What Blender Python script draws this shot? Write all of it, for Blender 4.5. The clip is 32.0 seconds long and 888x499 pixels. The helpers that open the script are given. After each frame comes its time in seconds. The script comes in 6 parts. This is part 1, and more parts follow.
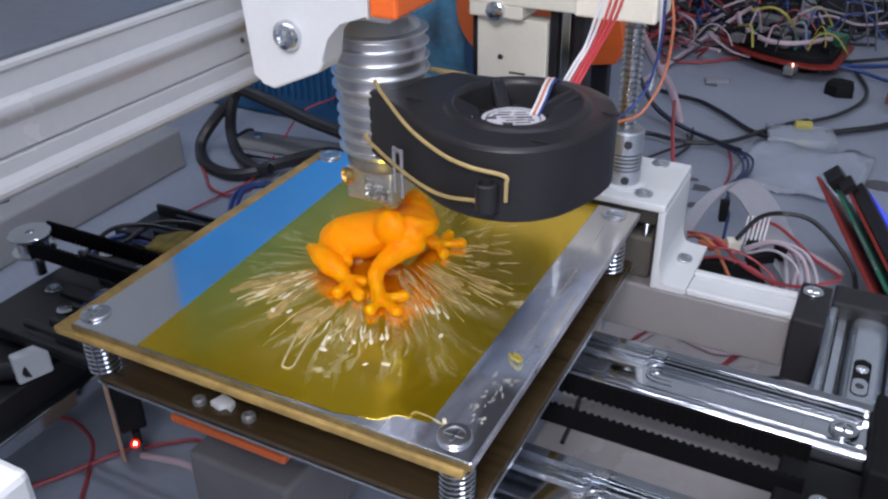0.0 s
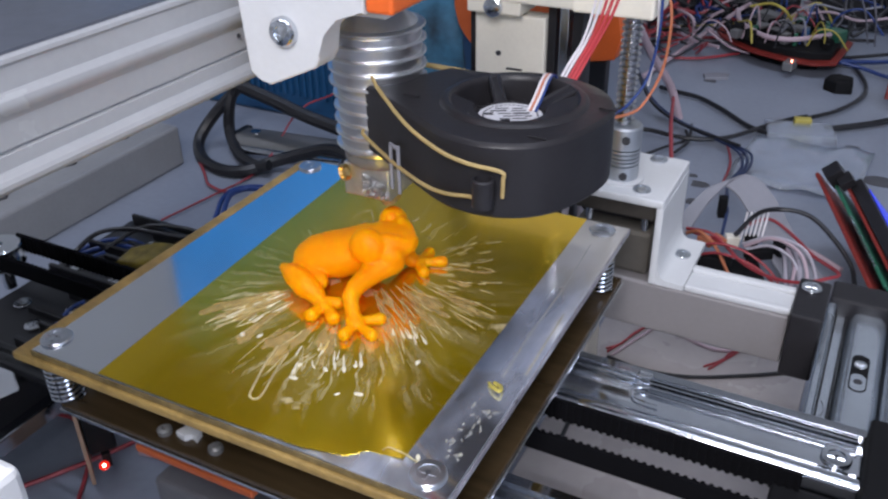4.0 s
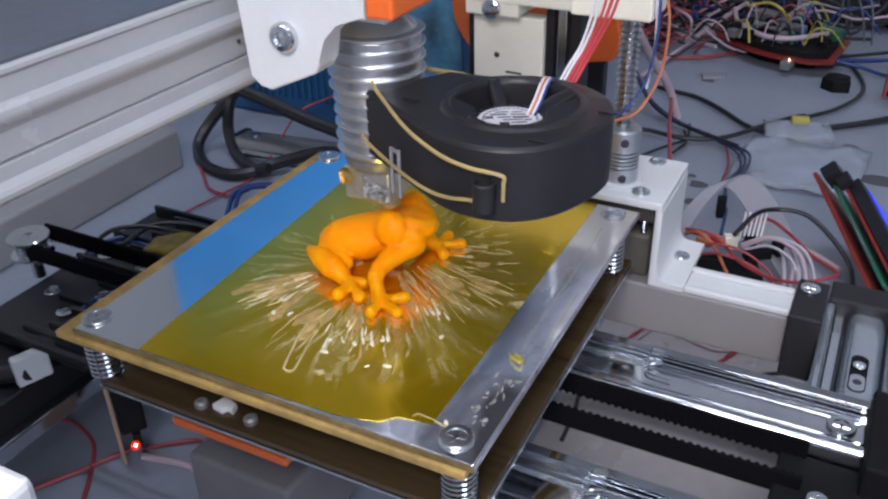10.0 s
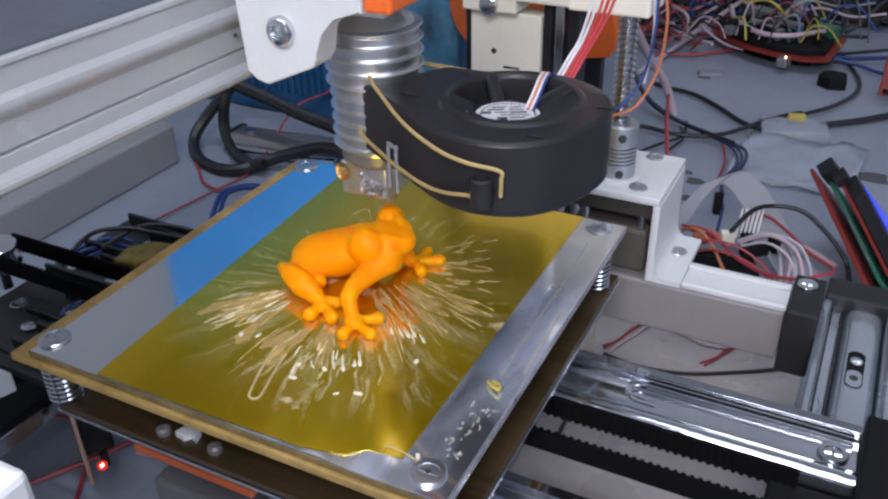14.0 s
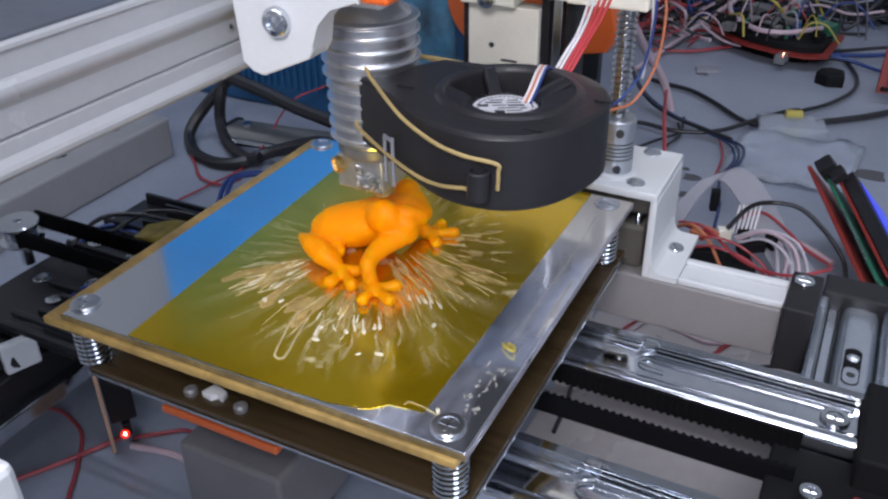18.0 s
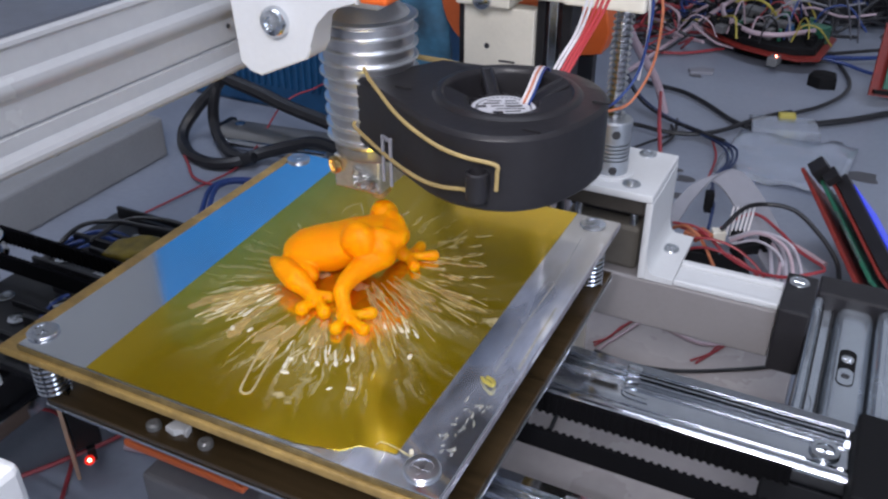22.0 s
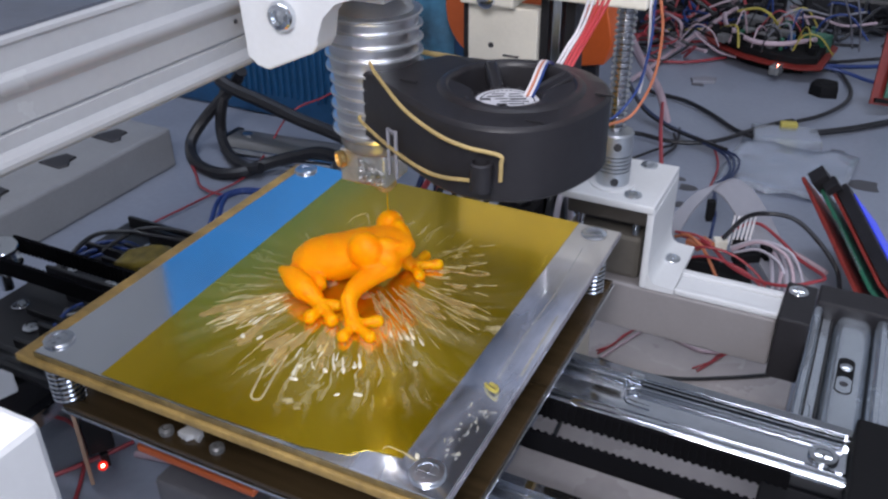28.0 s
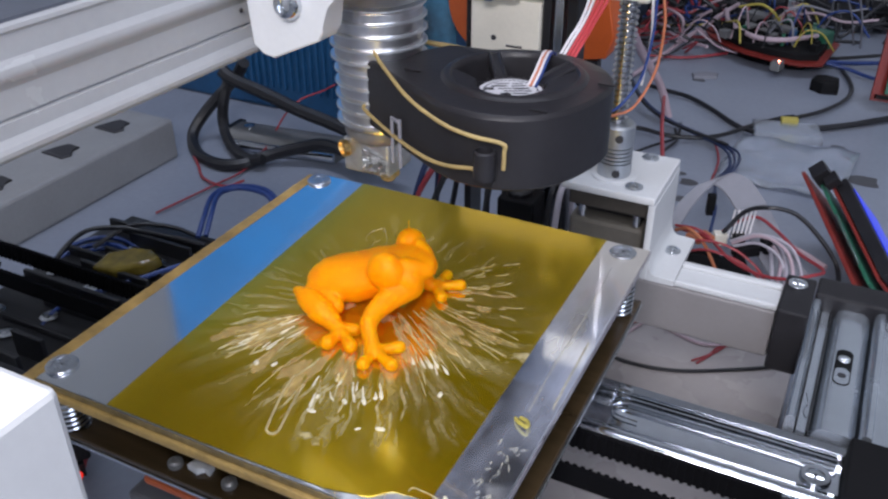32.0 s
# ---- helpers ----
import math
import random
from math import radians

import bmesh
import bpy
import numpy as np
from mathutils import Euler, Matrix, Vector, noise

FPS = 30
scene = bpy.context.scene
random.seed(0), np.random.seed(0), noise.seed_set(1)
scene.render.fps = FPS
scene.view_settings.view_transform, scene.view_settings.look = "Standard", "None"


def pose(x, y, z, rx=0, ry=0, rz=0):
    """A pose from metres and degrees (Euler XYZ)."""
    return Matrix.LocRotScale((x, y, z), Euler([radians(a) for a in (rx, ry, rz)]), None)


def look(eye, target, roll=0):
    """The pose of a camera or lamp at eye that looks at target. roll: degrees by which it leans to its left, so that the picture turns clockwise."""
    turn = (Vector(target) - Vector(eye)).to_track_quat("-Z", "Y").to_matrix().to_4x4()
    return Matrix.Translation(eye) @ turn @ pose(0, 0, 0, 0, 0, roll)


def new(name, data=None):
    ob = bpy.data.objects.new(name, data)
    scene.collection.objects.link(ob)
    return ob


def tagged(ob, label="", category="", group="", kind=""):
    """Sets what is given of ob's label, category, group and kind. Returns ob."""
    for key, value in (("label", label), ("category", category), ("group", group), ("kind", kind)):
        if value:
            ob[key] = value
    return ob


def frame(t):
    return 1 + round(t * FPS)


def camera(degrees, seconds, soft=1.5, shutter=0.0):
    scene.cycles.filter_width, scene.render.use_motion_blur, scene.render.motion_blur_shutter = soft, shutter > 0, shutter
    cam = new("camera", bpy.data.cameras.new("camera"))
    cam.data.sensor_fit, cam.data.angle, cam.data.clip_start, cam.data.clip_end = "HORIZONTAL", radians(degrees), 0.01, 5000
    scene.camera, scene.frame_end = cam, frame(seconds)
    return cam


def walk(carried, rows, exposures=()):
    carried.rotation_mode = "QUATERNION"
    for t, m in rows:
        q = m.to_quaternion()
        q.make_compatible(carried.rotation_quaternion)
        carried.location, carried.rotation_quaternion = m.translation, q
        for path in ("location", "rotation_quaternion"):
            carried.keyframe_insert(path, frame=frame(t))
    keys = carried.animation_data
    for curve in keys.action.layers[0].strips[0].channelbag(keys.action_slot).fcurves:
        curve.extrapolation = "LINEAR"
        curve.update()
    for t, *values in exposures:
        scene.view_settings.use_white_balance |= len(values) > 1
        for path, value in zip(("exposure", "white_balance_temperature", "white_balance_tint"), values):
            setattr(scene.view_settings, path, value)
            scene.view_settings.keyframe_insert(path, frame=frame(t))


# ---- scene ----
# ---- the camera and its path ----
cam = camera(53.96, 32.0, soft=2.4)
# seconds, place in metres, yaw, pitch and roll in degrees
PATH = [
    (0, 0.1607, -0.1189, 0.1229, 27.70, -30.50, -1.01),
    (0.5, 0.1612, -0.1187, 0.1227, 27.69, -30.51, -1.01),
    (1, 0.1602, -0.1193, 0.1225, 27.77, -30.59, -0.91),
    (1.5, 0.1607, -0.1193, 0.1232, 27.76, -30.43, -1.00),
    (2, 0.1600, -0.1194, 0.1230, 27.69, -30.54, -0.91),
    (2.5, 0.1602, -0.1190, 0.1235, 27.53, -30.56, -0.91),
    (3, 0.1606, -0.1193, 0.1234, 27.55, -30.57, -0.94),
    (3.5, 0.1610, -0.1187, 0.1224, 27.64, -30.69, -1.03),
    (5.5, 0.1613, -0.1183, 0.1232, 27.68, -30.67, -1.27),
    (6, 0.1614, -0.1182, 0.1233, 27.65, -30.73, -1.33),
    (6.5, 0.1607, -0.1190, 0.1228, 27.61, -30.87, -1.11),
    (7, 0.1607, -0.1184, 0.1238, 27.59, -30.79, -1.32),
    (7.5, 0.1614, -0.1184, 0.1239, 27.57, -30.79, -1.34),
    (8, 0.1614, -0.1185, 0.1236, 27.60, -30.78, -1.37),
    (8.5, 0.1612, -0.1189, 0.1237, 27.51, -30.82, -1.29),
    (9, 0.1617, -0.1187, 0.1241, 27.51, -30.78, -1.46),
    (9.5, 0.1608, -0.1192, 0.1235, 27.52, -30.87, -1.31),
    (10, 0.1609, -0.1190, 0.1242, 27.60, -30.75, -1.44),
    (10.5, 0.1609, -0.1184, 0.1245, 27.15, -30.74, -1.17),
    (11, 0.1610, -0.1187, 0.1250, 27.32, -30.69, -1.32),
    (11.5, 0.1613, -0.1182, 0.1243, 27.25, -30.72, -1.31),
    (12, 0.1609, -0.1185, 0.1241, 27.33, -30.73, -1.32),
    (12.5, 0.1605, -0.1185, 0.1234, 27.35, -30.77, -1.29),
    (13, 0.1607, -0.1177, 0.1235, 27.14, -30.94, -1.17),
    (13.5, 0.1608, -0.1177, 0.1239, 27.30, -30.93, -1.36),
    (14, 0.1604, -0.1189, 0.1232, 27.26, -30.92, -1.13),
    (14.5, 0.1605, -0.1176, 0.1226, 27.17, -31.09, -1.15),
    (16.5, 0.1607, -0.1185, 0.1236, 27.17, -31.06, -1.12),
    (17, 0.1599, -0.1188, 0.1230, 27.10, -31.14, -0.99),
    (17.5, 0.1602, -0.1185, 0.1225, 27.03, -31.12, -0.93),
    (18, 0.1600, -0.1181, 0.1222, 26.98, -31.19, -0.69),
    (18.5, 0.1602, -0.1177, 0.1224, 26.87, -31.11, -0.73),
    (19, 0.1597, -0.1180, 0.1220, 27.03, -31.12, -0.75),
    (19.5, 0.1597, -0.1175, 0.1215, 26.86, -31.24, -0.69),
    (20, 0.1606, -0.1173, 0.1218, 26.72, -31.15, -0.66),
    (20.5, 0.1601, -0.1171, 0.1220, 26.16, -31.05, -0.33),
    (21, 0.1596, -0.1177, 0.1228, 26.05, -30.95, -0.24),
    (21.5, 0.1592, -0.1185, 0.1234, 26.08, -30.96, -0.10),
    (22, 0.1587, -0.1186, 0.1221, 26.32, -31.14, -0.22),
    (22.5, 0.1586, -0.1190, 0.1220, 26.37, -31.16, -0.18),
    (23, 0.1586, -0.1192, 0.1220, 26.37, -31.14, -0.17),
    (23.5, 0.1586, -0.1195, 0.1230, 26.34, -31.04, -0.13),
    (24, 0.1590, -0.1194, 0.1237, 26.32, -30.95, -0.23),
    (24.5, 0.1586, -0.1204, 0.1235, 26.43, -30.97, -0.24),
    (25, 0.1592, -0.1209, 0.1237, 26.44, -30.85, -0.23),
    (25.5, 0.1595, -0.1204, 0.1237, 26.47, -30.80, -0.30),
    (27.5, 0.1593, -0.1213, 0.1243, 26.63, -30.92, -0.31),
    (28, 0.1602, -0.1218, 0.1257, 26.67, -30.73, -0.50),
    (28.5, 0.1597, -0.1218, 0.1249, 26.53, -30.80, -0.32),
    (29, 0.1601, -0.1225, 0.1253, 26.59, -30.72, -0.32),
    (29.5, 0.1597, -0.1229, 0.1250, 26.47, -30.79, -0.17),
    (30, 0.1606, -0.1224, 0.1255, 26.50, -30.78, -0.30),
    (30.5, 0.1612, -0.1218, 0.1255, 26.49, -30.78, -0.37),
    (31, 0.1603, -0.1228, 0.1239, 26.62, -31.02, -0.17),
    (31.5, 0.1600, -0.1236, 0.1246, 26.55, -30.96, -0.01),
    (32, 0.1606, -0.1242, 0.1251, 26.64, -31.01, -0.09),
]
walk(cam, [(t, pose(x, y, z, 90 + pitch, 0, yaw) @ pose(0, 0, 0, 0, 0, roll)) for t, x, y, z, yaw, pitch, roll in PATH])

# seconds, then in millimetres: the bed along the cross rails, the cross stage along its slides, the head up its screw
MOVES = [
    (0, 0.0, 0.0, 0.0),
    (0.5, -0.5, -0.2, -0.0),
    (1, -0.1, 0.5, 0.0),
    (1.5, 1.7, 1.2, -0.1),
    (2, -0.5, -0.1, -0.1),
    (2.5, 1.4, 1.2, 0.1),
    (3, -0.1, -10.1, 0.1),
    (3.5, 1.2, -12.4, -0.1),
    (5.5, 1.1, -12.6, -0.1),
    (6, 0.9, -12.1, 0.0),
    (6.5, 1.5, -12.3, 0.1),
    (7, 0.6, -12.6, 0.1),
    (7.5, 0.3, -11.0, 0.1),
    (8, 0.9, -12.3, 0.1),
    (8.5, 0.0, -2.2, 0.0),
    (9, 0.9, 1.1, 0.0),
    (9.5, 1.4, 1.4, 0.1),
    (10, 0.6, -0.2, 0.3),
    (10.5, 0.5, 0.9, 0.2),
    (11, 1.0, 0.7, 0.2),
    (11.5, -0.1, -0.3, 0.1),
    (12, -0.5, -0.2, 0.1),
    (12.5, 1.1, 1.6, -0.1),
    (13, 0.9, 0.8, -0.0),
    (13.5, 0.5, -8.1, 0.1),
    (14, 1.2, -12.4, -0.0),
    (14.5, 1.1, -12.2, 0.0),
    (16.5, -0.2, -11.4, 0.1),
    (17, 1.4, -11.9, 0.1),
    (17.5, 0.5, -11.4, 0.1),
    (18, 0.3, 0.2, 0.1),
    (18.5, 0.1, -0.4, -0.1),
    (19, 0.4, -0.1, 0.1),
    (19.5, 0.3, 0.7, 0.1),
    (20, 1.0, 0.9, 0.1),
    (20.5, 1.3, 1.1, 0.1),
    (21, 0.7, 0.0, 0.1),
    (21.5, 0.9, -12.0, 0.2),
    (22, 1.3, -12.3, 0.1),
    (22.5, 1.7, -12.2, 0.3),
    (23, 1.3, -11.6, 0.3),
    (23.5, 0.6, -11.3, 0.4),
    (24, 0.6, -5.0, 0.4),
    (24.5, 1.1, 0.6, 0.5),
    (25, 1.0, 0.8, 0.3),
    (25.5, 0.7, 0.4, 0.2),
    (27.5, 0.9, -11.4, 4.9),
    (28, 0.8, -11.6, 5.4),
    (28.5, 2.3, -12.9, 5.2),
    (29, 3.8, -14.4, 5.4),
    (29.5, 5.2, -15.6, 5.5),
    (30, 6.7, -17.5, 5.2),
    (30.5, 7.9, -18.9, 5.3),
    (31, 9.5, -19.7, 5.2),
    (31.5, 11.2, -21.6, 5.3),
    (32, 12.5, -23.1, 5.4),
]

# ---- helpers of the scene: all lengths below are millimetres ----
MM = 0.001
ORIGIN = {}


def thing(name, at, label, category, group="", kind=""):
    """A top-level thing: an Empty at its base."""
    ob = new(name)
    ob.empty_display_size = 0.005
    ob.location = Vector(at) * MM
    ORIGIN[ob] = Vector(at)
    return tagged(ob, label, category, group, kind)


def part(name, bm, material, parent, label="", flat=False, angle=38):
    """Links a bmesh in millimetres of the place as one mesh under a thing or a part."""
    at = ORIGIN[parent] if parent else Vector((0, 0, 0))
    bm.normal_update()
    for e in bm.edges:
        if len(e.link_faces) == 2:
            turn = e.calc_face_angle(0)
            small, large = sorted(f.calc_area() for f in e.link_faces)
            if turn > radians(angle) or (turn > radians(14) and large > 6 * small):
                e.smooth = False
    for f in bm.faces:
        f.smooth = not flat
    for v in bm.verts:
        v.co = (v.co - at) * MM
    me = bpy.data.meshes.new(name)
    bm.to_mesh(me)
    bm.free()
    me.materials.append(material)
    ob = new(name, me)
    if parent:
        ob.parent = parent
    ORIGIN[ob] = at
    if label:
        ob["label"] = label
    return ob


def single(name, bm, material, at, label, category, group="", kind="", flat=False):
    """A top-level thing of one mesh, with its origin at its base."""
    ORIGIN[None] = None
    at = Vector(at)
    key = new("tmp_origin")
    ORIGIN[key] = at
    ob = part(name, bm, material, key, "", flat)
    ob.parent = None
    bpy.data.objects.remove(key)
    ob.location = at * MM
    return tagged(ob, label, category, group, kind)


def mesh():
    return bmesh.new()


def box(bm, x0, x1, y0, y1, z0, z1, bevel=0.0, turn=None, seg=2):
    made = bmesh.ops.create_cube(bm, size=1)["verts"]
    c = Vector(((x0 + x1) / 2, (y0 + y1) / 2, (z0 + z1) / 2))
    for v in made:
        v.co = Vector((v.co.x * (x1 - x0), v.co.y * (y1 - y0), v.co.z * (z1 - z0)))
    if bevel:
        edges = list({e for v in made for e in v.link_edges})
        got = bmesh.ops.bevel(bm, geom=edges, offset=bevel, segments=seg, affect="EDGES", profile=0.5)
        made = list({v for f in got["faces"] for v in f.verts} | {v for v in made if v.is_valid})
    if turn:
        r = Euler([radians(a) for a in turn]).to_matrix()
        for v in made:
            v.co = r @ v.co
    for v in made:
        v.co += c
    return made


def frame_of(d):
    d = d.normalized()
    a = Vector((0, 0, 1)) if abs(d.z) < 0.9 else Vector((1, 0, 0))
    u = d.cross(a).normalized()
    return u, d.cross(u).normalized()


def rings(bm, loops, cap=True, closed=False):
    """Skins a row of loops of points."""
    rows = [[bm.verts.new(p) for p in loop] for loop in loops]
    pairs = list(zip(rows, rows[1:])) + ([(rows[-1], rows[0])] if closed else [])
    for a, b in pairs:
        for i in range(len(a)):
            j = (i + 1) % len(a)
            bm.faces.new((a[i], a[j], b[j], b[i]))
    if cap and not closed:
        bm.faces.new(rows[0][::-1])
        bm.faces.new(rows[-1])
    return [v for r in rows for v in r]


def cyl(bm, p0, p1, r0, r1=None, n=24, cap=True):
    p0, p1 = Vector(p0), Vector(p1)
    r1 = r0 if r1 is None else r1
    u, w = frame_of(p1 - p0)
    loop = lambda p, r: [p + (u * math.cos(a) + w * math.sin(a)) * r for a in (2 * math.pi * k / n for k in range(n))]
    return rings(bm, [loop(p0, r0), loop(p1, r1)], cap)


def lathe(bm, profile, at, n=32, axis=(0, 0, 1), cap=True):
    """Turns rows of (radius, distance along the axis) round the axis through at."""
    at, axis = Vector(at), Vector(axis).normalized()
    u, w = frame_of(axis)
    loops = [[at + axis * h + (u * math.cos(a) + w * math.sin(a)) * r for a in (2 * math.pi * k / n for k in range(n))] for r, h in profile]
    return rings(bm, loops, cap)


def prism(bm, outline, z0, z1, at=(0, 0, 0), turn=(0, 0, 0), bevel=0.0):
    """An outline of (x, y) raised from z0 to z1, then turned and moved."""
    lo = [bm.verts.new((x, y, z0)) for x, y in outline]
    hi = [bm.verts.new((x, y, z1)) for x, y in outline]
    bm.faces.new(lo[::-1])
    top = bm.faces.new(hi)
    n = len(lo)
    for i in range(n):
        j = (i + 1) % n
        bm.faces.new((lo[i], lo[j], hi[j], hi[i]))
    made = lo + hi
    if bevel:
        edges = list(top.edges)
        got = bmesh.ops.bevel(bm, geom=edges, offset=bevel, segments=3, affect="EDGES", profile=0.5)
        made = list({v for f in got["faces"] for v in f.verts} | {v for v in made if v.is_valid})
    m = Matrix.Translation(at) @ Euler([radians(a) for a in turn]).to_matrix().to_4x4()
    for v in made:
        v.co = m @ v.co
    return made


def spline(pts, steps=6):
    pts = [Vector(p) for p in pts]
    ext = [2 * pts[0] - pts[1]] + pts + [2 * pts[-1] - pts[-2]]
    out = []
    for a, b, c, d in zip(ext, ext[1:], ext[2:], ext[3:]):
        for k in range(steps):
            t = k / steps
            out.append(0.5 * (2 * b + (c - a) * t + (2 * a - 5 * b + 4 * c - d) * t * t + (3 * b - a - 3 * c + d) * t**3))
    return out + [pts[-1]]


def tube(bm, pts, r, n=8, steps=6, flat=None):
    """A round wire through the points; flat: (width, thickness) makes a ribbon."""
    path = spline(pts, steps)
    loops, u = [], None
    for i, p in enumerate(path):
        d = (path[min(i + 1, len(path) - 1)] - path[max(i - 1, 0)]).normalized()
        if u is None:
            u, _ = frame_of(d)
        u = (u - d * u.dot(d)).normalized()
        w = d.cross(u)
        a, b = (flat[0] / 2, flat[1] / 2) if flat else (r, r)
        loops.append([p + u * math.cos(t) * a + w * math.sin(t) * b for t in (2 * math.pi * k / n for k in range(n))])
    return rings(bm, loops)


def ball(bm, c, r, stretch=(1, 1, 1), turn=(0, 0, 0), n=20):
    made = bmesh.ops.create_uvsphere(bm, u_segments=n, v_segments=n // 2 + 2, radius=r)["verts"]
    m = Matrix.Translation(c) @ Euler([radians(a) for a in turn]).to_matrix().to_4x4() @ Matrix.Diagonal((*stretch, 1))
    for v in made:
        v.co = m @ v.co
    return made


def helix(bm, at, r, wire, z0, z1, turns, n=6, steps=16):
    loops = []
    count = int(turns * steps)
    for i in range(count + 1):
        a = 2 * math.pi * i / steps
        c = Vector((at[0] + r * math.cos(a), at[1] + r * math.sin(a), z0 + (z1 - z0) * i / count))
        out = Vector((math.cos(a), math.sin(a), 0))
        loops.append([c + out * wire * math.cos(t) + Vector((0, 0, wire * math.sin(t))) for t in (2 * math.pi * k / n for k in range(n))])
    return rings(bm, loops)


def screw_head(bm, at, r=4.0, h=1.0, axis=(0, 0, 1)):
    """A countersunk cross-head screw: a domed disc with a sunk cross."""
    at, axis = Vector(at), Vector(axis).normalized()
    lathe(bm, [(r * 0.6, -h), (r, 0), (r, 0.25 * h), (r * 0.93, 0.45 * h), (r * 0.62, 0.5 * h), (r * 0.6, 0.3 * h), (r * 0.2, 0.28 * h)], at, 24, axis)
    u, w = frame_of(axis)
    for a, b in ((u, w), (w, u)):
        pts = [at + a * sx * r * 0.52 + b * sy * r * 0.1 for sx, sy in ((-1, -1), (1, -1), (1, 1), (-1, 1))]
        rings(bm, [[p + axis * h * 0.2 for p in pts], [p + axis * h * 0.42 for p in pts]])


# ---- materials ----
def material(name, colour, rough=0.5, metal=0.0, vary=0.12, grain=400.0, stains=60.0, bump=0.1, spec=0.5, emit=None, strength=0.0, tint=None, gloss_vary=0.1, coat=0.0, stretch=None):
    """A painted, moulded or metal surface with grain and stains of its own."""
    m = bpy.data.materials.new(name)
    m.use_nodes = True
    t = m.node_tree
    p = t.nodes["Principled BSDF"]
    co = t.nodes.new("ShaderNodeTexCoord")
    fine, broad = t.nodes.new("ShaderNodeTexNoise"), t.nodes.new("ShaderNodeTexNoise")
    fine.inputs["Scale"].default_value, fine.inputs["Detail"].default_value = grain, 4
    broad.inputs["Scale"].default_value, broad.inputs["Detail"].default_value = stains, 5
    at = co.outputs["Object"]
    if stretch:
        drawn = t.nodes.new("ShaderNodeMapping")
        drawn.inputs["Scale"].default_value = stretch
        t.links.new(at, drawn.inputs["Vector"])
        at = drawn.outputs[0]
    for n in (fine, broad):
        t.links.new(at, n.inputs["Vector"])
    ramp = t.nodes.new("ShaderNodeValToRGB")
    dark = tint or tuple(c * (1 - vary) for c in colour)
    light = tuple(min(1, c * (1 + vary * 0.6)) for c in colour)
    ramp.color_ramp.elements[0].color, ramp.color_ramp.elements[1].color = (*dark, 1), (*light, 1)
    ramp.color_ramp.elements[0].position, ramp.color_ramp.elements[1].position = 0.3, 0.7
    mix = t.nodes.new("ShaderNodeMath")
    mix.operation = "MULTIPLY_ADD"
    mix.inputs[1].default_value, mix.inputs[2].default_value = 0.35, 0.0
    t.links.new(fine.outputs["Fac"], mix.inputs[0])
    add = t.nodes.new("ShaderNodeMath")
    add.operation = "MULTIPLY_ADD"
    add.inputs[1].default_value = 0.65
    t.links.new(broad.outputs["Fac"], add.inputs[0])
    t.links.new(mix.outputs[0], add.inputs[2])
    t.links.new(add.outputs[0], ramp.inputs["Fac"])
    t.links.new(ramp.outputs["Color"], p.inputs["Base Color"])
    rr = t.nodes.new("ShaderNodeMapRange")
    rr.inputs["To Min"].default_value, rr.inputs["To Max"].default_value = max(0.02, rough - gloss_vary), min(1, rough + gloss_vary)
    t.links.new(broad.outputs["Fac"], rr.inputs["Value"])
    t.links.new(rr.outputs[0], p.inputs["Roughness"])
    p.inputs["Metallic"].default_value = metal
    p.inputs["Specular IOR Level"].default_value = spec
    p.inputs["Coat Weight"].default_value = coat
    if bump:
        b = t.nodes.new("ShaderNodeBump")
        b.inputs["Strength"].default_value, b.inputs["Distance"].default_value = bump, 0.0004
        t.links.new(fine.outputs["Fac"], b.inputs["Height"])
        t.links.new(b.outputs["Normal"], p.inputs["Normal"])
    if emit:
        p.inputs["Emission Color"].default_value, p.inputs["Emission Strength"].default_value = (*emit, 1), strength
    return m

# ---- light: one tube lamp on the ceiling, and two unseen fill lights added behind the camera ----
world = bpy.data.worlds.new("room_air")
world.use_nodes = True
world.node_tree.nodes["Background"].inputs["Color"].default_value = (0.60, 0.66, 1.0, 1)
world.node_tree.nodes["Background"].inputs["Strength"].default_value = 0.25
scene.world = world
scene.view_settings.exposure = -0.24


def area_lamp(name, at, target, size_x, size_y, watts, colour):
    data = bpy.data.lights.new(name, "AREA")
    data.shape, data.size, data.size_y, data.energy, data.color = "RECTANGLE", size_x, size_y, watts, colour
    ob = new(name, data)
    ob.matrix_world = look(at, target)
    return ob


area_lamp("tube_lamp_light", (0.10, 0.02, 1.44), (0.10, 0.02, 0), 1.5, 0.06, 11, (0.76, 0.82, 1.0))
# side fill, added to brighten the walls and the printer from the right
area_lamp("side_fill_light", (1.82, -1.0, 0.55), (-0.2, 0.7, 0.25), 1.3, 1.1, 27, (0.74, 0.81, 1.0))
# front fill, added near the camera to brighten the printer
area_lamp("front_fill_light", (0.19, -0.32, 0.34), (0.06, 0.06, 0.01), 0.18, 0.18, 3.0, (0.95, 0.93, 1.0))

# ---- material set ----
PLASTER = material("pale plaster", (0.80, 0.80, 0.79), 0.85, grain=150, stains=3)
CEILING = material("white ceiling paint", (0.78, 0.78, 0.77), 0.9, grain=120, stains=3)
FLOOR = material("grey floor tiles", (0.35, 0.34, 0.33), 0.6, grain=80, stains=4)
TABLE = material("pale laminate table", (0.242, 0.268, 0.328), 0.40, vary=0.14, grain=300, stains=18, bump=0.04)
ALU = material("white lacquered profile", (0.355, 0.365, 0.38), 0.25, vary=0.07, grain=500, stains=45, bump=0.05)
PRINT_WHITE = material("white printed plastic", (0.60, 0.61, 0.62), 0.45, vary=0.06, grain=700, stains=70, bump=0.12)
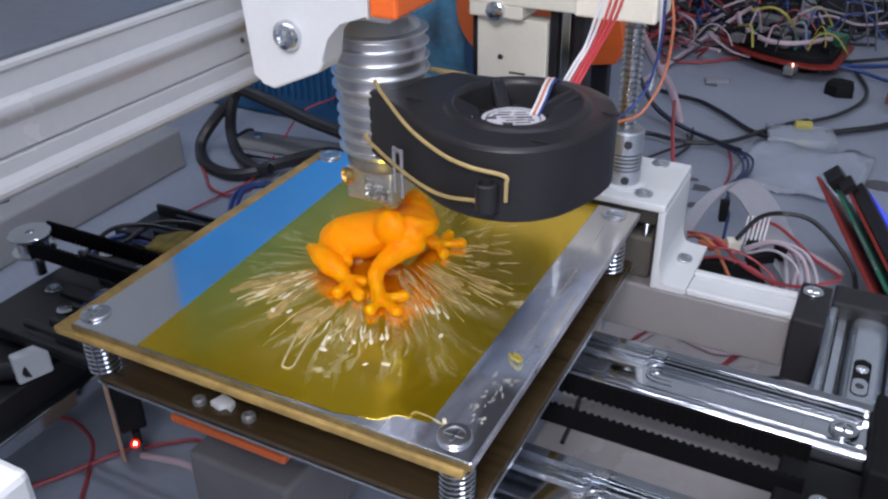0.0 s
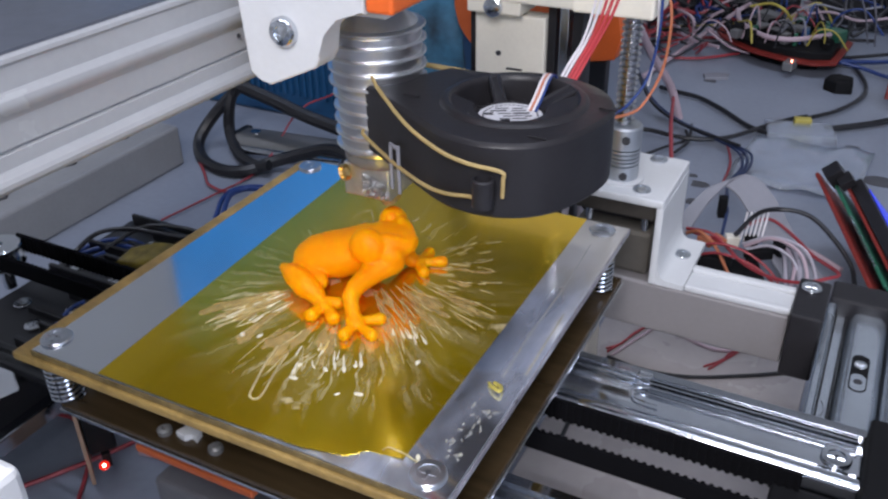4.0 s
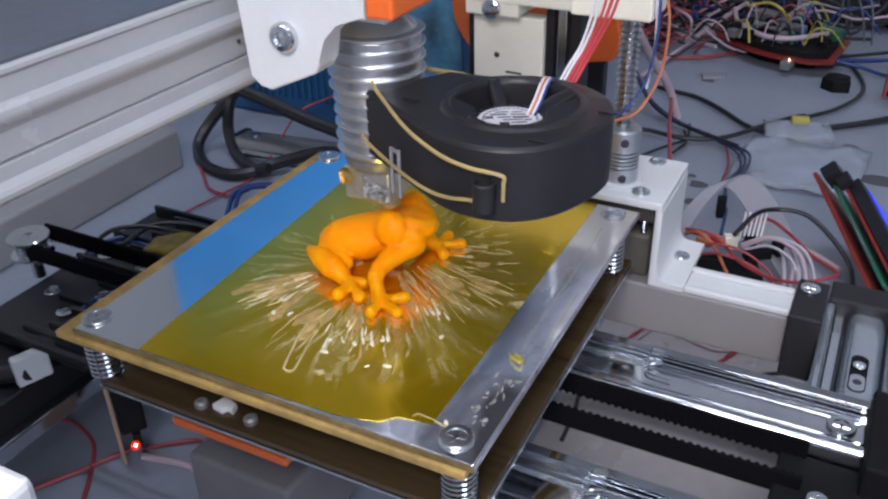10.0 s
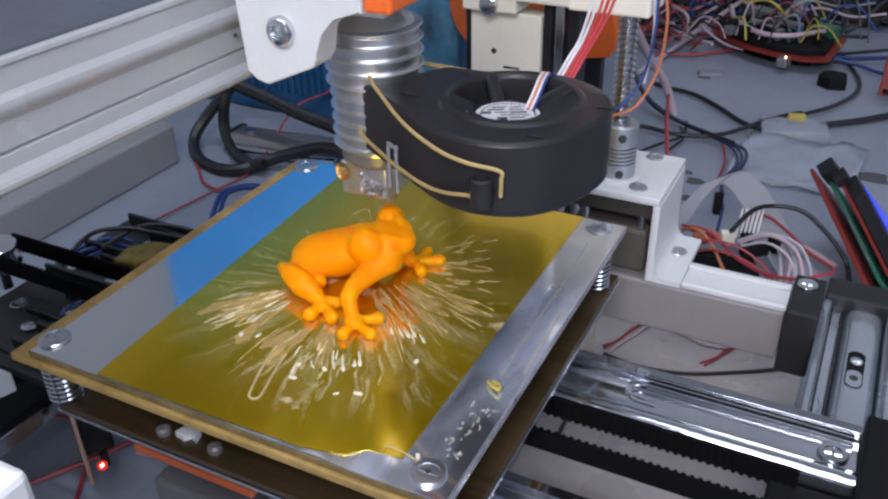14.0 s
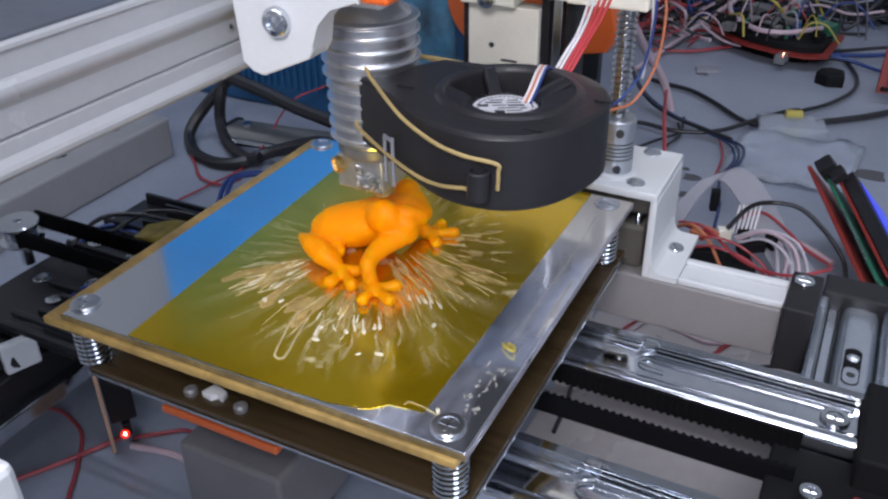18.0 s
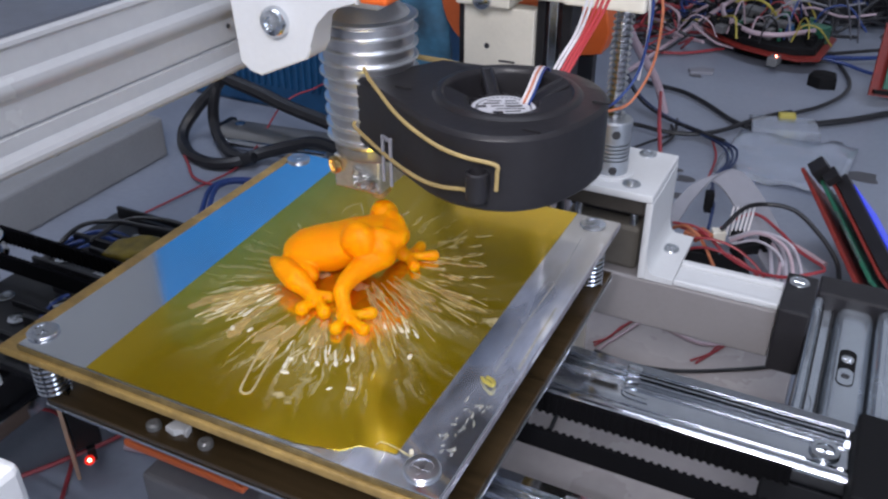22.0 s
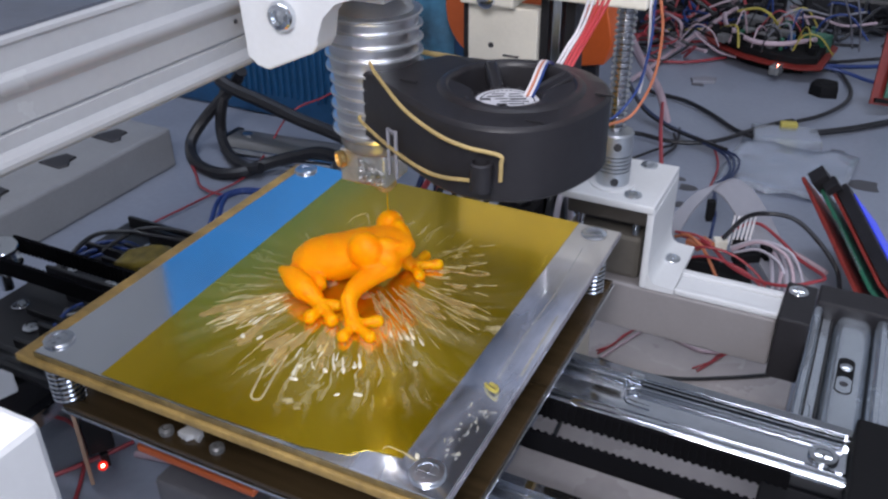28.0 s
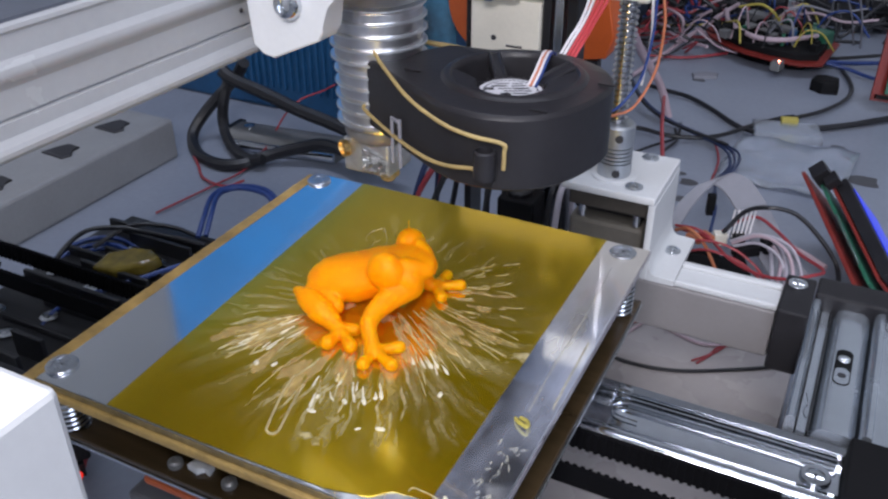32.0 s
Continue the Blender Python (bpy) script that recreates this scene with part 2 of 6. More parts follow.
PRINT_CREAM = material("cream printed plastic", (0.74, 0.70, 0.60), 0.5, vary=0.08, grain=700, stains=70, bump=0.12)
ORANGE = material("orange printed plastic", (0.75, 0.13, 0.02), 0.45, vary=0.1, grain=700, stains=80, bump=0.1)
FROG = material("bright orange filament", (1.0, 0.31, 0.0), 0.5, vary=0.03, grain=900, stains=90, bump=0.1, spec=0.15)
FROG.node_tree.nodes["Principled BSDF"].inputs["Subsurface Weight"].default_value = 0.85
FROG.node_tree.nodes["Principled BSDF"].inputs["Subsurface Radius"].default_value = (1.0, 0.45, 0.1)
FROG.node_tree.nodes["Principled BSDF"].inputs["Subsurface Scale"].default_value = 0.007
BLACK = material("matt black plastic", (0.019, 0.018, 0.0205), 0.40, vary=0.25, grain=600, stains=60, bump=0.1, spec=0.3)
BLACK_DULL = material("black painted metal", (0.012, 0.012, 0.014), 0.38, vary=0.3, grain=400, stains=60, bump=0.08)
STEEL = material("zinc-plated steel", (0.66, 0.69, 0.73), 0.18, 1.0, vary=0.12, grain=500, stains=70, bump=0.03)
CHROME = material("bright drawn steel", (0.65, 0.68, 0.73), 0.09, 1.0, vary=0.12, grain=300, stains=50, bump=0.02)
# same metal as SINK, darkened to paint the shade between the fins
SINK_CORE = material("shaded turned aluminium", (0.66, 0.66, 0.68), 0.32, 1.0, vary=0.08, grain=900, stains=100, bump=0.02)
THREAD = material("oiled threaded steel", (0.52, 0.52, 0.53), 0.16, 1.0, vary=0.2, grain=500, stains=70)
# also the shaded tone of the blue box's lower side
BLUE_DARK = material("dark and shaded blue plastic", (0.012, 0.07, 0.17), 0.4, vary=0.35, grain=200, stains=14)
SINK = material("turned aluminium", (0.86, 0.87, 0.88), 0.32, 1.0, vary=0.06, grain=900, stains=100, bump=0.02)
BASE_BOARD = material("pale coated board", (0.37, 0.34, 0.335), 0.28, vary=0.14, grain=250, stains=25, bump=0.04)
# grey for the shaded front of the white bar
BAR_SHADED = material("shaded printed plastic", (0.235, 0.22, 0.22), 0.5, vary=0.08, grain=700, stains=60, bump=0.12)
STAGE_MOTOR = material("dusty grey motor casing", (0.14, 0.135, 0.14), 0.5, vary=0.15, grain=500, stains=60, bump=0.1)
BEAM_TOP = material("dark grey lacquer", (0.085, 0.095, 0.12), 0.45, vary=0.25, grain=300, stains=30)
DULL_ALU = material("scuffed aluminium", (0.72, 0.73, 0.74), 0.42, 1.0, vary=0.2, grain=900, stains=200, bump=0.2)
DARK_ORANGE = material("dark orange plastic", (0.42, 0.085, 0.02), 0.45)
BRASS = material("brass", (0.78, 0.55, 0.22), 0.3, 1.0, vary=0.15, grain=500, stains=100)
EDGE_WOOD = material("yellowed board edge", (0.40, 0.26, 0.08), 0.45, vary=0.5, grain=500, stains=120, bump=0.2)
BROWN_BOARD = material("dark brown hardboard", (0.048, 0.032, 0.016), 0.2, vary=0.55, grain=420, stains=120, bump=0.06, stretch=(0.12, 1.0, 1.0))
GLASS_EDGE = material("frosted glass edge", (0.26, 0.25, 0.28), 0.3, vary=0.7, grain=700, stains=160, bump=0.2)
TAPED_EDGE = material("tan film on a glass edge", (0.20, 0.145, 0.06), 0.25, vary=0.6, grain=600, stains=110, bump=0.2)
GLUE = material("dried white glue", (0.86, 0.80, 0.62), 0.35, vary=0.3, grain=900, stains=300, bump=0.2)
GLUE_THIN = material("thin dried glue", (0.80, 0.70, 0.42), 0.3, vary=0.5, grain=900, stains=300, bump=0.2)
SMUDGE = material("dull smudge on glass", (0.55, 0.57, 0.62), 0.5, vary=0.3, grain=900, stains=400, bump=0.2)
GLUE_VEIL = material("veil of dried glue", (0.78, 0.66, 0.36), 0.35, vary=0.5, grain=900, stains=400, bump=0.3)
for glue, clear in ((GLUE, 0.18), (GLUE_THIN, 0.48), (GLUE_VEIL, 0.76), (SMUDGE, 0.6)):
    tree = glue.node_tree
    veil = tree.nodes.new("ShaderNodeBsdfTransparent")
    veil.inputs["Color"].default_value = (1.0, 0.92, 0.62, 1)
    blend = tree.nodes.new("ShaderNodeMixShader")
    blend.inputs[0].default_value = clear
    tree.links.new(tree.nodes["Principled BSDF"].outputs[0], blend.inputs[1])
    tree.links.new(veil.outputs[0], blend.inputs[2])
    tree.links.new(blend.outputs[0], tree.nodes["Material Output"].inputs["Surface"])
BAND = material("yellow rubber band", (0.38, 0.28, 0.115), 0.55, vary=0.3, grain=600, stains=100)
# lit tone of the same blue box, for its upper part
BLUE_LIT = material("lit blue plastic", (0.022, 0.29, 0.70), 0.35, vary=0.3, grain=200, stains=12)
BLUE_WIRE = material("blue wire", (0.016, 0.045, 0.19), 0.45)
RED_WIRE = material("red wire", (0.30, 0.035, 0.045), 0.45)
WHITE_WIRE = material("white wire", (0.70, 0.68, 0.70), 0.5)
PINK_WIRE = material("faded pink wire", (0.46, 0.35, 0.39), 0.5)
ORANGE_WIRE = material("orange wire", (0.45, 0.15, 0.07), 0.5)
YELLOW_WIRE = material("yellow wire", (0.42, 0.35, 0.07), 0.5)
GREY_RIBBON = material("grey ribbon cable", (0.22, 0.22, 0.25), 0.5, vary=0.1)
BLACK_WIRE = material("black cable", (0.014, 0.014, 0.017), 0.42)
GREEN_PCB = material("green circuit board", (0.02, 0.12, 0.07), 0.4)
RED_PCB = material("red circuit board", (0.21, 0.02, 0.014), 0.5, vary=0.3, grain=900, stains=150)
BROWN_PCB = material("brown circuit board", (0.34, 0.22, 0.15), 0.5)
LABEL = material("printed label paper", (0.52, 0.52, 0.55), 0.5, vary=0.05)
INK = material("black ink", (0.03, 0.03, 0.035), 0.6)
LEAD_RED = material("bright red wire", (0.52, 0.06, 0.07), 0.45)
PATTERN = material("blue and white patterned cloth", (0.05, 0.17, 0.28), 0.7, vary=0.9, grain=60, stains=55, bump=0.0, tint=(0.004, 0.006, 0.012))
STRIP_GREY = material("greyed white plastic", (0.26, 0.265, 0.275), 0.4, vary=0.12, grain=500, stains=45, bump=0.05)
COUPLING = material("matt turned aluminium", (0.46, 0.49, 0.53), 0.42, 0.85, vary=0.12, grain=900, stains=100, bump=0.1)
MOTOR_DARK = material("smoked motor plate", (0.075, 0.066, 0.056), 0.4, 0.3, vary=0.2)
MOTOR_PALE = material("worn motor casing", (0.13, 0.118, 0.10), 0.45, 0.3, vary=0.2)
ZINC = material("dull zinc steel", (0.55, 0.60, 0.66), 0.24, 0.82, vary=0.14, grain=500, stains=60, bump=0.05)
NAVY_WIRE = material("dark blue wire", (0.012, 0.026, 0.085), 0.45)
LILAC_WIRE = material("greyish white wire", (0.44, 0.41, 0.46), 0.5, vary=0.15)
GREY_MOTOR = material("grey motor casing", (0.20, 0.20, 0.20), 0.4, 0.4)
BRUSHED = material("brushed zinc steel", (0.66, 0.69, 0.74), 0.30, 1.0, vary=0.15, grain=500, stains=70, bump=0.05)
BELT_BLACK = material("black belt rubber", (0.006, 0.006, 0.007), 0.85, spec=0.03)
LED_RED = material("lit red diode", (0.6, 0.02, 0.02), 0.3, emit=(1.0, 0.22, 0.14), strength=26.0)
LED_LENS = material("red diode lens", (0.5, 0.02, 0.015), 0.12, vary=0.5, grain=900, stains=500, bump=0.8, emit=(1.0, 0.03, 0.015), strength=0.9)
LCD = material("lit blue display", (0.01, 0.02, 0.3), 0.2, emit=(0.02, 0.05, 1.0), strength=0.7)
BLACK_CHIP = material("black chip", (0.007, 0.007, 0.008), 0.7, spec=0.15)


def kapton():
    """Amber film over the mirror, with dried glue dragged outwards round the print."""
    m = bpy.data.materials.new("amber polyimide film")
    m.use_nodes = True
    t = m.node_tree
    p = t.nodes["Principled BSDF"]

    def node(kind, **inputs):
        n = t.nodes.new(kind)
        for key, value in inputs.items():
            n.inputs[key].default_value = value
        return n

    def calc(op, a, b=None, c=None):
        n = t.nodes.new("ShaderNodeMath")
        n.operation = op
        for i, v in enumerate((a, b, c)):
            if v is None:
                continue
            if isinstance(v, (int, float)):
                n.inputs[i].default_value = v
            else:
                t.links.new(v, n.inputs[i])
        return n.outputs[0]

    co = t.nodes.new("ShaderNodeTexCoord")
    sep = t.nodes.new("ShaderNodeSeparateXYZ")
    t.links.new(co.outputs["Object"], sep.inputs[0])
    dx, dy = calc("SUBTRACT", sep.outputs["X"], 0.054), calc("SUBTRACT", sep.outputs["Y"], 0.052)
    ang = calc("ARCTAN2", dy, dx)
    rad = calc("POWER", calc("ADD", calc("MULTIPLY", dx, dx), calc("MULTIPLY", dy, dy)), 0.5)
    wob = node("ShaderNodeTexNoise", Scale=60.0, Detail=3.0)
    t.links.new(co.outputs["Object"], wob.inputs["Vector"])
    turn = calc("MULTIPLY_ADD", wob.outputs["Fac"], 0.22, ang)

    def streaks(scale, along, turns, detail):
        at = t.nodes.new("ShaderNodeCombineXYZ")
        t.links.new(calc("MULTIPLY", turn, turns), at.inputs["X"])
        t.links.new(calc("MULTIPLY", rad, along), at.inputs["Y"])
        n = node("ShaderNodeTexNoise", Scale=scale, Detail=detail, Roughness=0.66)
        t.links.new(at.outputs[0], n.inputs["Vector"])
        return n.outputs["Fac"]

    blot = node("ShaderNodeTexNoise", Scale=75.0, Detail=4.0)
    t.links.new(co.outputs["Object"], blot.inputs["Vector"])
    patch = node("ShaderNodeTexNoise", Scale=34.0, Detail=2.0)
    t.links.new(co.outputs["Object"], patch.inputs["Vector"])

    def window(value, lo, hi):
        n = node("ShaderNodeMapRange", **{"From Min": lo, "From Max": hi})
        n.interpolation_type = "SMOOTHSTEP"
        t.links.new(value, n.inputs["Value"])
        return n.outputs[0]

    ring = calc("MULTIPLY", window(rad, 0.013, 0.025), calc("SUBTRACT", 1.0, window(rad, 0.028, 0.056)))
    broad = calc("MULTIPLY", window(streaks(3.4, 7.0, 2.0, 7.0), 0.44, 0.70), 0.22)
    sharp = calc("MULTIPLY", window(streaks(7.5, 7.0, 2.6, 8.0), 0.525, 0.59), window(patch.outputs["Fac"], 0.46, 0.58))
    sharp = calc("MULTIPLY", sharp, 0.45)
    lean = calc("MULTIPLY_ADD", dy, 0.92, calc("MULTIPLY", dx, -0.39))
    near = calc("MULTIPLY_ADD", window(lean, 0.008, -0.012), 0.74, 0.26)
    glue = calc("MULTIPLY", calc("MULTIPLY", calc("MAXIMUM", broad, sharp), ring), near)
    dab = calc("MULTIPLY", window(blot.outputs["Fac"], 0.68, 0.74), calc("SUBTRACT", 1.0, window(rad, 0.05, 0.07)))
    grit = node("ShaderNodeTexNoise", Scale=750.0, Detail=4.0, Roughness=0.7)
    t.links.new(co.outputs["Object"], grit.inputs["Vector"])
    glue = calc("MULTIPLY", glue, calc("MULTIPLY_ADD", window(grit.outputs["Fac"], 0.34, 0.60), 0.6, 0.6))
    glue = calc("MINIMUM", calc("ADD", glue, calc("MULTIPLY", dab, 0.4)), 0.9)
    tone = node("ShaderNodeTexNoise", Scale=22.0, Detail=3.0)
    t.links.new(co.outputs["Object"], tone.inputs["Vector"])
    ramp = t.nodes.new("ShaderNodeValToRGB")
    ramp.color_ramp.elements[0].color, ramp.color_ramp.elements[1].color = (0.60, 0.40, 0.005, 1), (0.72, 0.50, 0.016, 1)
    t.links.new(tone.outputs["Fac"], ramp.inputs["Fac"])
    t.links.new(ramp.outputs["Color"], p.inputs["Base Color"])
    p.inputs["Metallic"].default_value = 0.84
    p.inputs["Coat Weight"].default_value = 0.3
    p.inputs["Coat Roughness"].default_value = 0.05
    p.inputs["Roughness"].default_value = 0.17
    dry = t.nodes.new("ShaderNodeBsdfPrincipled")
    dry.inputs["Base Color"].default_value = (0.92, 0.80, 0.50, 1)
    dry.inputs["Roughness"].default_value = 0.45
    bump = node("ShaderNodeBump", Strength=0.5, Distance=0.0005)
    t.links.new(glue, bump.inputs["Height"])
    t.links.new(bump.outputs["Normal"], dry.inputs["Normal"])
    mix = t.nodes.new("ShaderNodeMixShader")
    t.links.new(glue, mix.inputs[0])
    t.links.new(p.outputs[0], mix.inputs[1])
    t.links.new(dry.outputs[0], mix.inputs[2])
    t.links.new(mix.outputs[0], t.nodes["Material Output"].inputs["Surface"])
    return m


KAPTON = kapton()


def hazy_mirror():
    """Mirror glass with a dull dusty bloom and glue residue, thickest along its right side, and blurred reflections
    painted into its bluish patches.
    """
    m = bpy.data.materials.new("dusty mirror glass with painted reflections")
    m.use_nodes = True
    t = m.node_tree
    p = t.nodes["Principled BSDF"]
    p.inputs["Base Color"].default_value = (0.80, 0.83, 0.86, 1)
    p.inputs["Metallic"].default_value = 1.0
    p.inputs["Roughness"].default_value = 0.075
    co = t.nodes.new("ShaderNodeTexCoord")
    sep = t.nodes.new("ShaderNodeSeparateXYZ")
    t.links.new(co.outputs["Object"], sep.inputs[0])
    side = t.nodes.new("ShaderNodeMapRange")
    side.inputs["From Min"].default_value, side.inputs["From Max"].default_value = 0.03, 0.092
    side.inputs["To Min"].default_value, side.inputs["To Max"].default_value = -0.3, 0.23
    t.links.new(sep.outputs["X"], side.inputs["Value"])
    smear = t.nodes.new("ShaderNodeTexNoise")
    smear.inputs["Scale"].default_value, smear.inputs["Detail"].default_value = 45.0, 5.0
    stretch = t.nodes.new("ShaderNodeMapping")
    stretch.inputs["Scale"].default_value = (1.6, 0.5, 1.0)
    t.links.new(co.outputs["Object"], stretch.inputs["Vector"])
    t.links.new(stretch.outputs[0], smear.inputs["Vector"])
    both = t.nodes.new("ShaderNodeMath")
    both.operation = "MULTIPLY_ADD"
    both.inputs[1].default_value = 1.7
    t.links.new(smear.outputs["Fac"], both.inputs[0])
    t.links.new(side.outputs[0], both.inputs[2])
    less = t.nodes.new("ShaderNodeMath")
    less.operation = "SUBTRACT"
    less.use_clamp = True
    less.inputs[1].default_value = 0.83
    t.links.new(both.outputs[0], less.inputs[0])
    # the bluish, strong patches also stand in for reflections of room and wires
    dust_and_reflection = t.nodes.new("ShaderNodeBsdfPrincipled")
    dust_and_reflection.inputs["Base Color"].default_value = (0.50, 0.54, 0.66, 1)
    dust_and_reflection.inputs["Roughness"].default_value = 0.6
    mix = t.nodes.new("ShaderNodeMixShader")
    # an even minimum brightens the left strip in place of the ceiling's reflection
    least = t.nodes.new("ShaderNodeMath")
    least.operation = "MAXIMUM"
    least.inputs[1].default_value = 0.06
    t.links.new(less.outputs[0], least.inputs[0])
    t.links.new(least.outputs[0], mix.inputs[0])
    t.links.new(p.outputs[0], mix.inputs[1])
    t.links.new(dust_and_reflection.outputs[0], mix.inputs[2])
    # greasy, cream-coloured bloom round the rear screw
    far = t.nodes.new("ShaderNodeVectorMath")
    far.operation = "DISTANCE"
    far.inputs[1].default_value = (0.103, 0.110, 0.02)
    t.links.new(co.outputs["Object"], far.inputs[0])
    rough_edge = t.nodes.new("ShaderNodeMath")
    rough_edge.operation = "MULTIPLY_ADD"
    rough_edge.inputs[1].default_value = 0.03
    t.links.new(smear.outputs["Fac"], rough_edge.inputs[0])
    t.links.new(far.outputs["Value"], rough_edge.inputs[2])
    bloom = t.nodes.new("ShaderNodeMapRange")
    bloom.inputs["From Min"].default_value, bloom.inputs["From Max"].default_value = 0.026, 0.062
    bloom.inputs["To Min"].default_value, bloom.inputs["To Max"].default_value = 0.86, 0.0
    t.links.new(rough_edge.outputs[0], bloom.inputs["Value"])
    grease = t.nodes.new("ShaderNodeBsdfPrincipled")
    grease.inputs["Base Color"].default_value = (0.36, 0.335, 0.30, 1)
    grease.inputs["Roughness"].default_value = 0.45
    over = t.nodes.new("ShaderNodeMixShader")
    t.links.new(bloom.outputs[0], over.inputs[0])
    t.links.new(mix.outputs[0], over.inputs[1])
    t.links.new(grease.outputs[0], over.inputs[2])
    t.links.new(over.outputs[0], t.nodes["Material Output"].inputs["Surface"])
    return m


MIRROR = hazy_mirror()

# ---- the room and the table ----
Z_TABLE = -85.0


def setting():
    bm = mesh()
    box(bm, -1500, 1900, -1500, 1500, -860, -835)
    single("floor", bm, FLOOR, (0, 0, -835), "grey tiled floor of the workshop", "floor", kind="structure")
    for name, b in (("wall_north", (-1500, 1900, 1500, 1600, -835, 1500)), ("wall_south", (-1500, 1900, -1600, -1500, -835, 1500)),
                    ("wall_west", (-1600, -1500, -1500, 1500, -835, 1500)), ("wall_east", (1900, 2000, -1500, 1500, -835, 1500))):
        bm = mesh()
        box(bm, *b)
        single(name, bm, PLASTER, (b[0], b[2], b[4]), "plain pale plastered wall of the workshop", "wall", kind="structure")
    bm = mesh()
    box(bm, -1600, 2000, -1600, 1600, 1500, 1560)
    single("ceiling", bm, CEILING, (0, 0, 1500), "plain white painted ceiling", "ceiling", kind="structure")
    table = thing("work_table", (100, 300, -835), "pale grey laminate work table, stained and cluttered", "table")
    bm = mesh()
    box(bm, -600, 800, -350, 1150, Z_TABLE - 28, Z_TABLE, 1.5)
    part("tabletop", bm, TABLE, table)
    for x in (-560, 760):
        for y in (-310, 1110):
            bm = mesh()
            box(bm, x - 25, x + 25, y - 25, y + 25, -835, Z_TABLE - 28, 2)
            part("leg", bm, STEEL, table)


def lamps():
    """The housings of the lights: tube on the ceiling; added, unseen ones for both fills, on the table and in the east
    wall.
    """
    t = thing("tube_lamp", (100, 20, 1500), "white ceiling fitting of a tube lamp", "ceiling lamp")
    bm = mesh()
    box(bm, -660, 860, -25, 65, 1462, 1500, 4)
    part("housing", bm, CEILING, t)
    # stand made up to house the front fill, out of view
    d = thing("desk_lamp", (330, -320, Z_TABLE), "unseen black lamp stand with a jointed arm, added round the front fill light", "lamp")
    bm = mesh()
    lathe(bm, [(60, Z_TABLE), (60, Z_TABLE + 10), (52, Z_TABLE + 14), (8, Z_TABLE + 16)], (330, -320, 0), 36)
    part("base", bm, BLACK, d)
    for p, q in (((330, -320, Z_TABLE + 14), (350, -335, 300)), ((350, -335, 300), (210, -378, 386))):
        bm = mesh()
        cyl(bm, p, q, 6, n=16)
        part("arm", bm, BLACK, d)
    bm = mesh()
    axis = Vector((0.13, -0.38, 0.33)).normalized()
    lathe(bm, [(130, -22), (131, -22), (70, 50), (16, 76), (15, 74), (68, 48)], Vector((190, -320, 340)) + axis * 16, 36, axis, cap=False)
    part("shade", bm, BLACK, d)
    # frame made up for the side fill, out of view
    for b in ((1886, 1900, -1490, -380, -20, 20), (1886, 1900, -1490, -380, 1080, 1120), (1886, 1900, -1490, -1450, 20, 1080), (1886, 1900, -420, -380, 20, 1080)):
        bm = mesh()
        box(bm, *b, 2)
        single("side_fill_frame", bm, CEILING, (b[0], b[2], b[4]), "white frame bar in the wall, added unseen round the side fill light", "window", kind="structure")


setting()
lamps()


# ---- the print bed: mirror on sprung boards, moved along the cross rails ----
BED, STAGE, HEAD, HALF = [], [], [], []


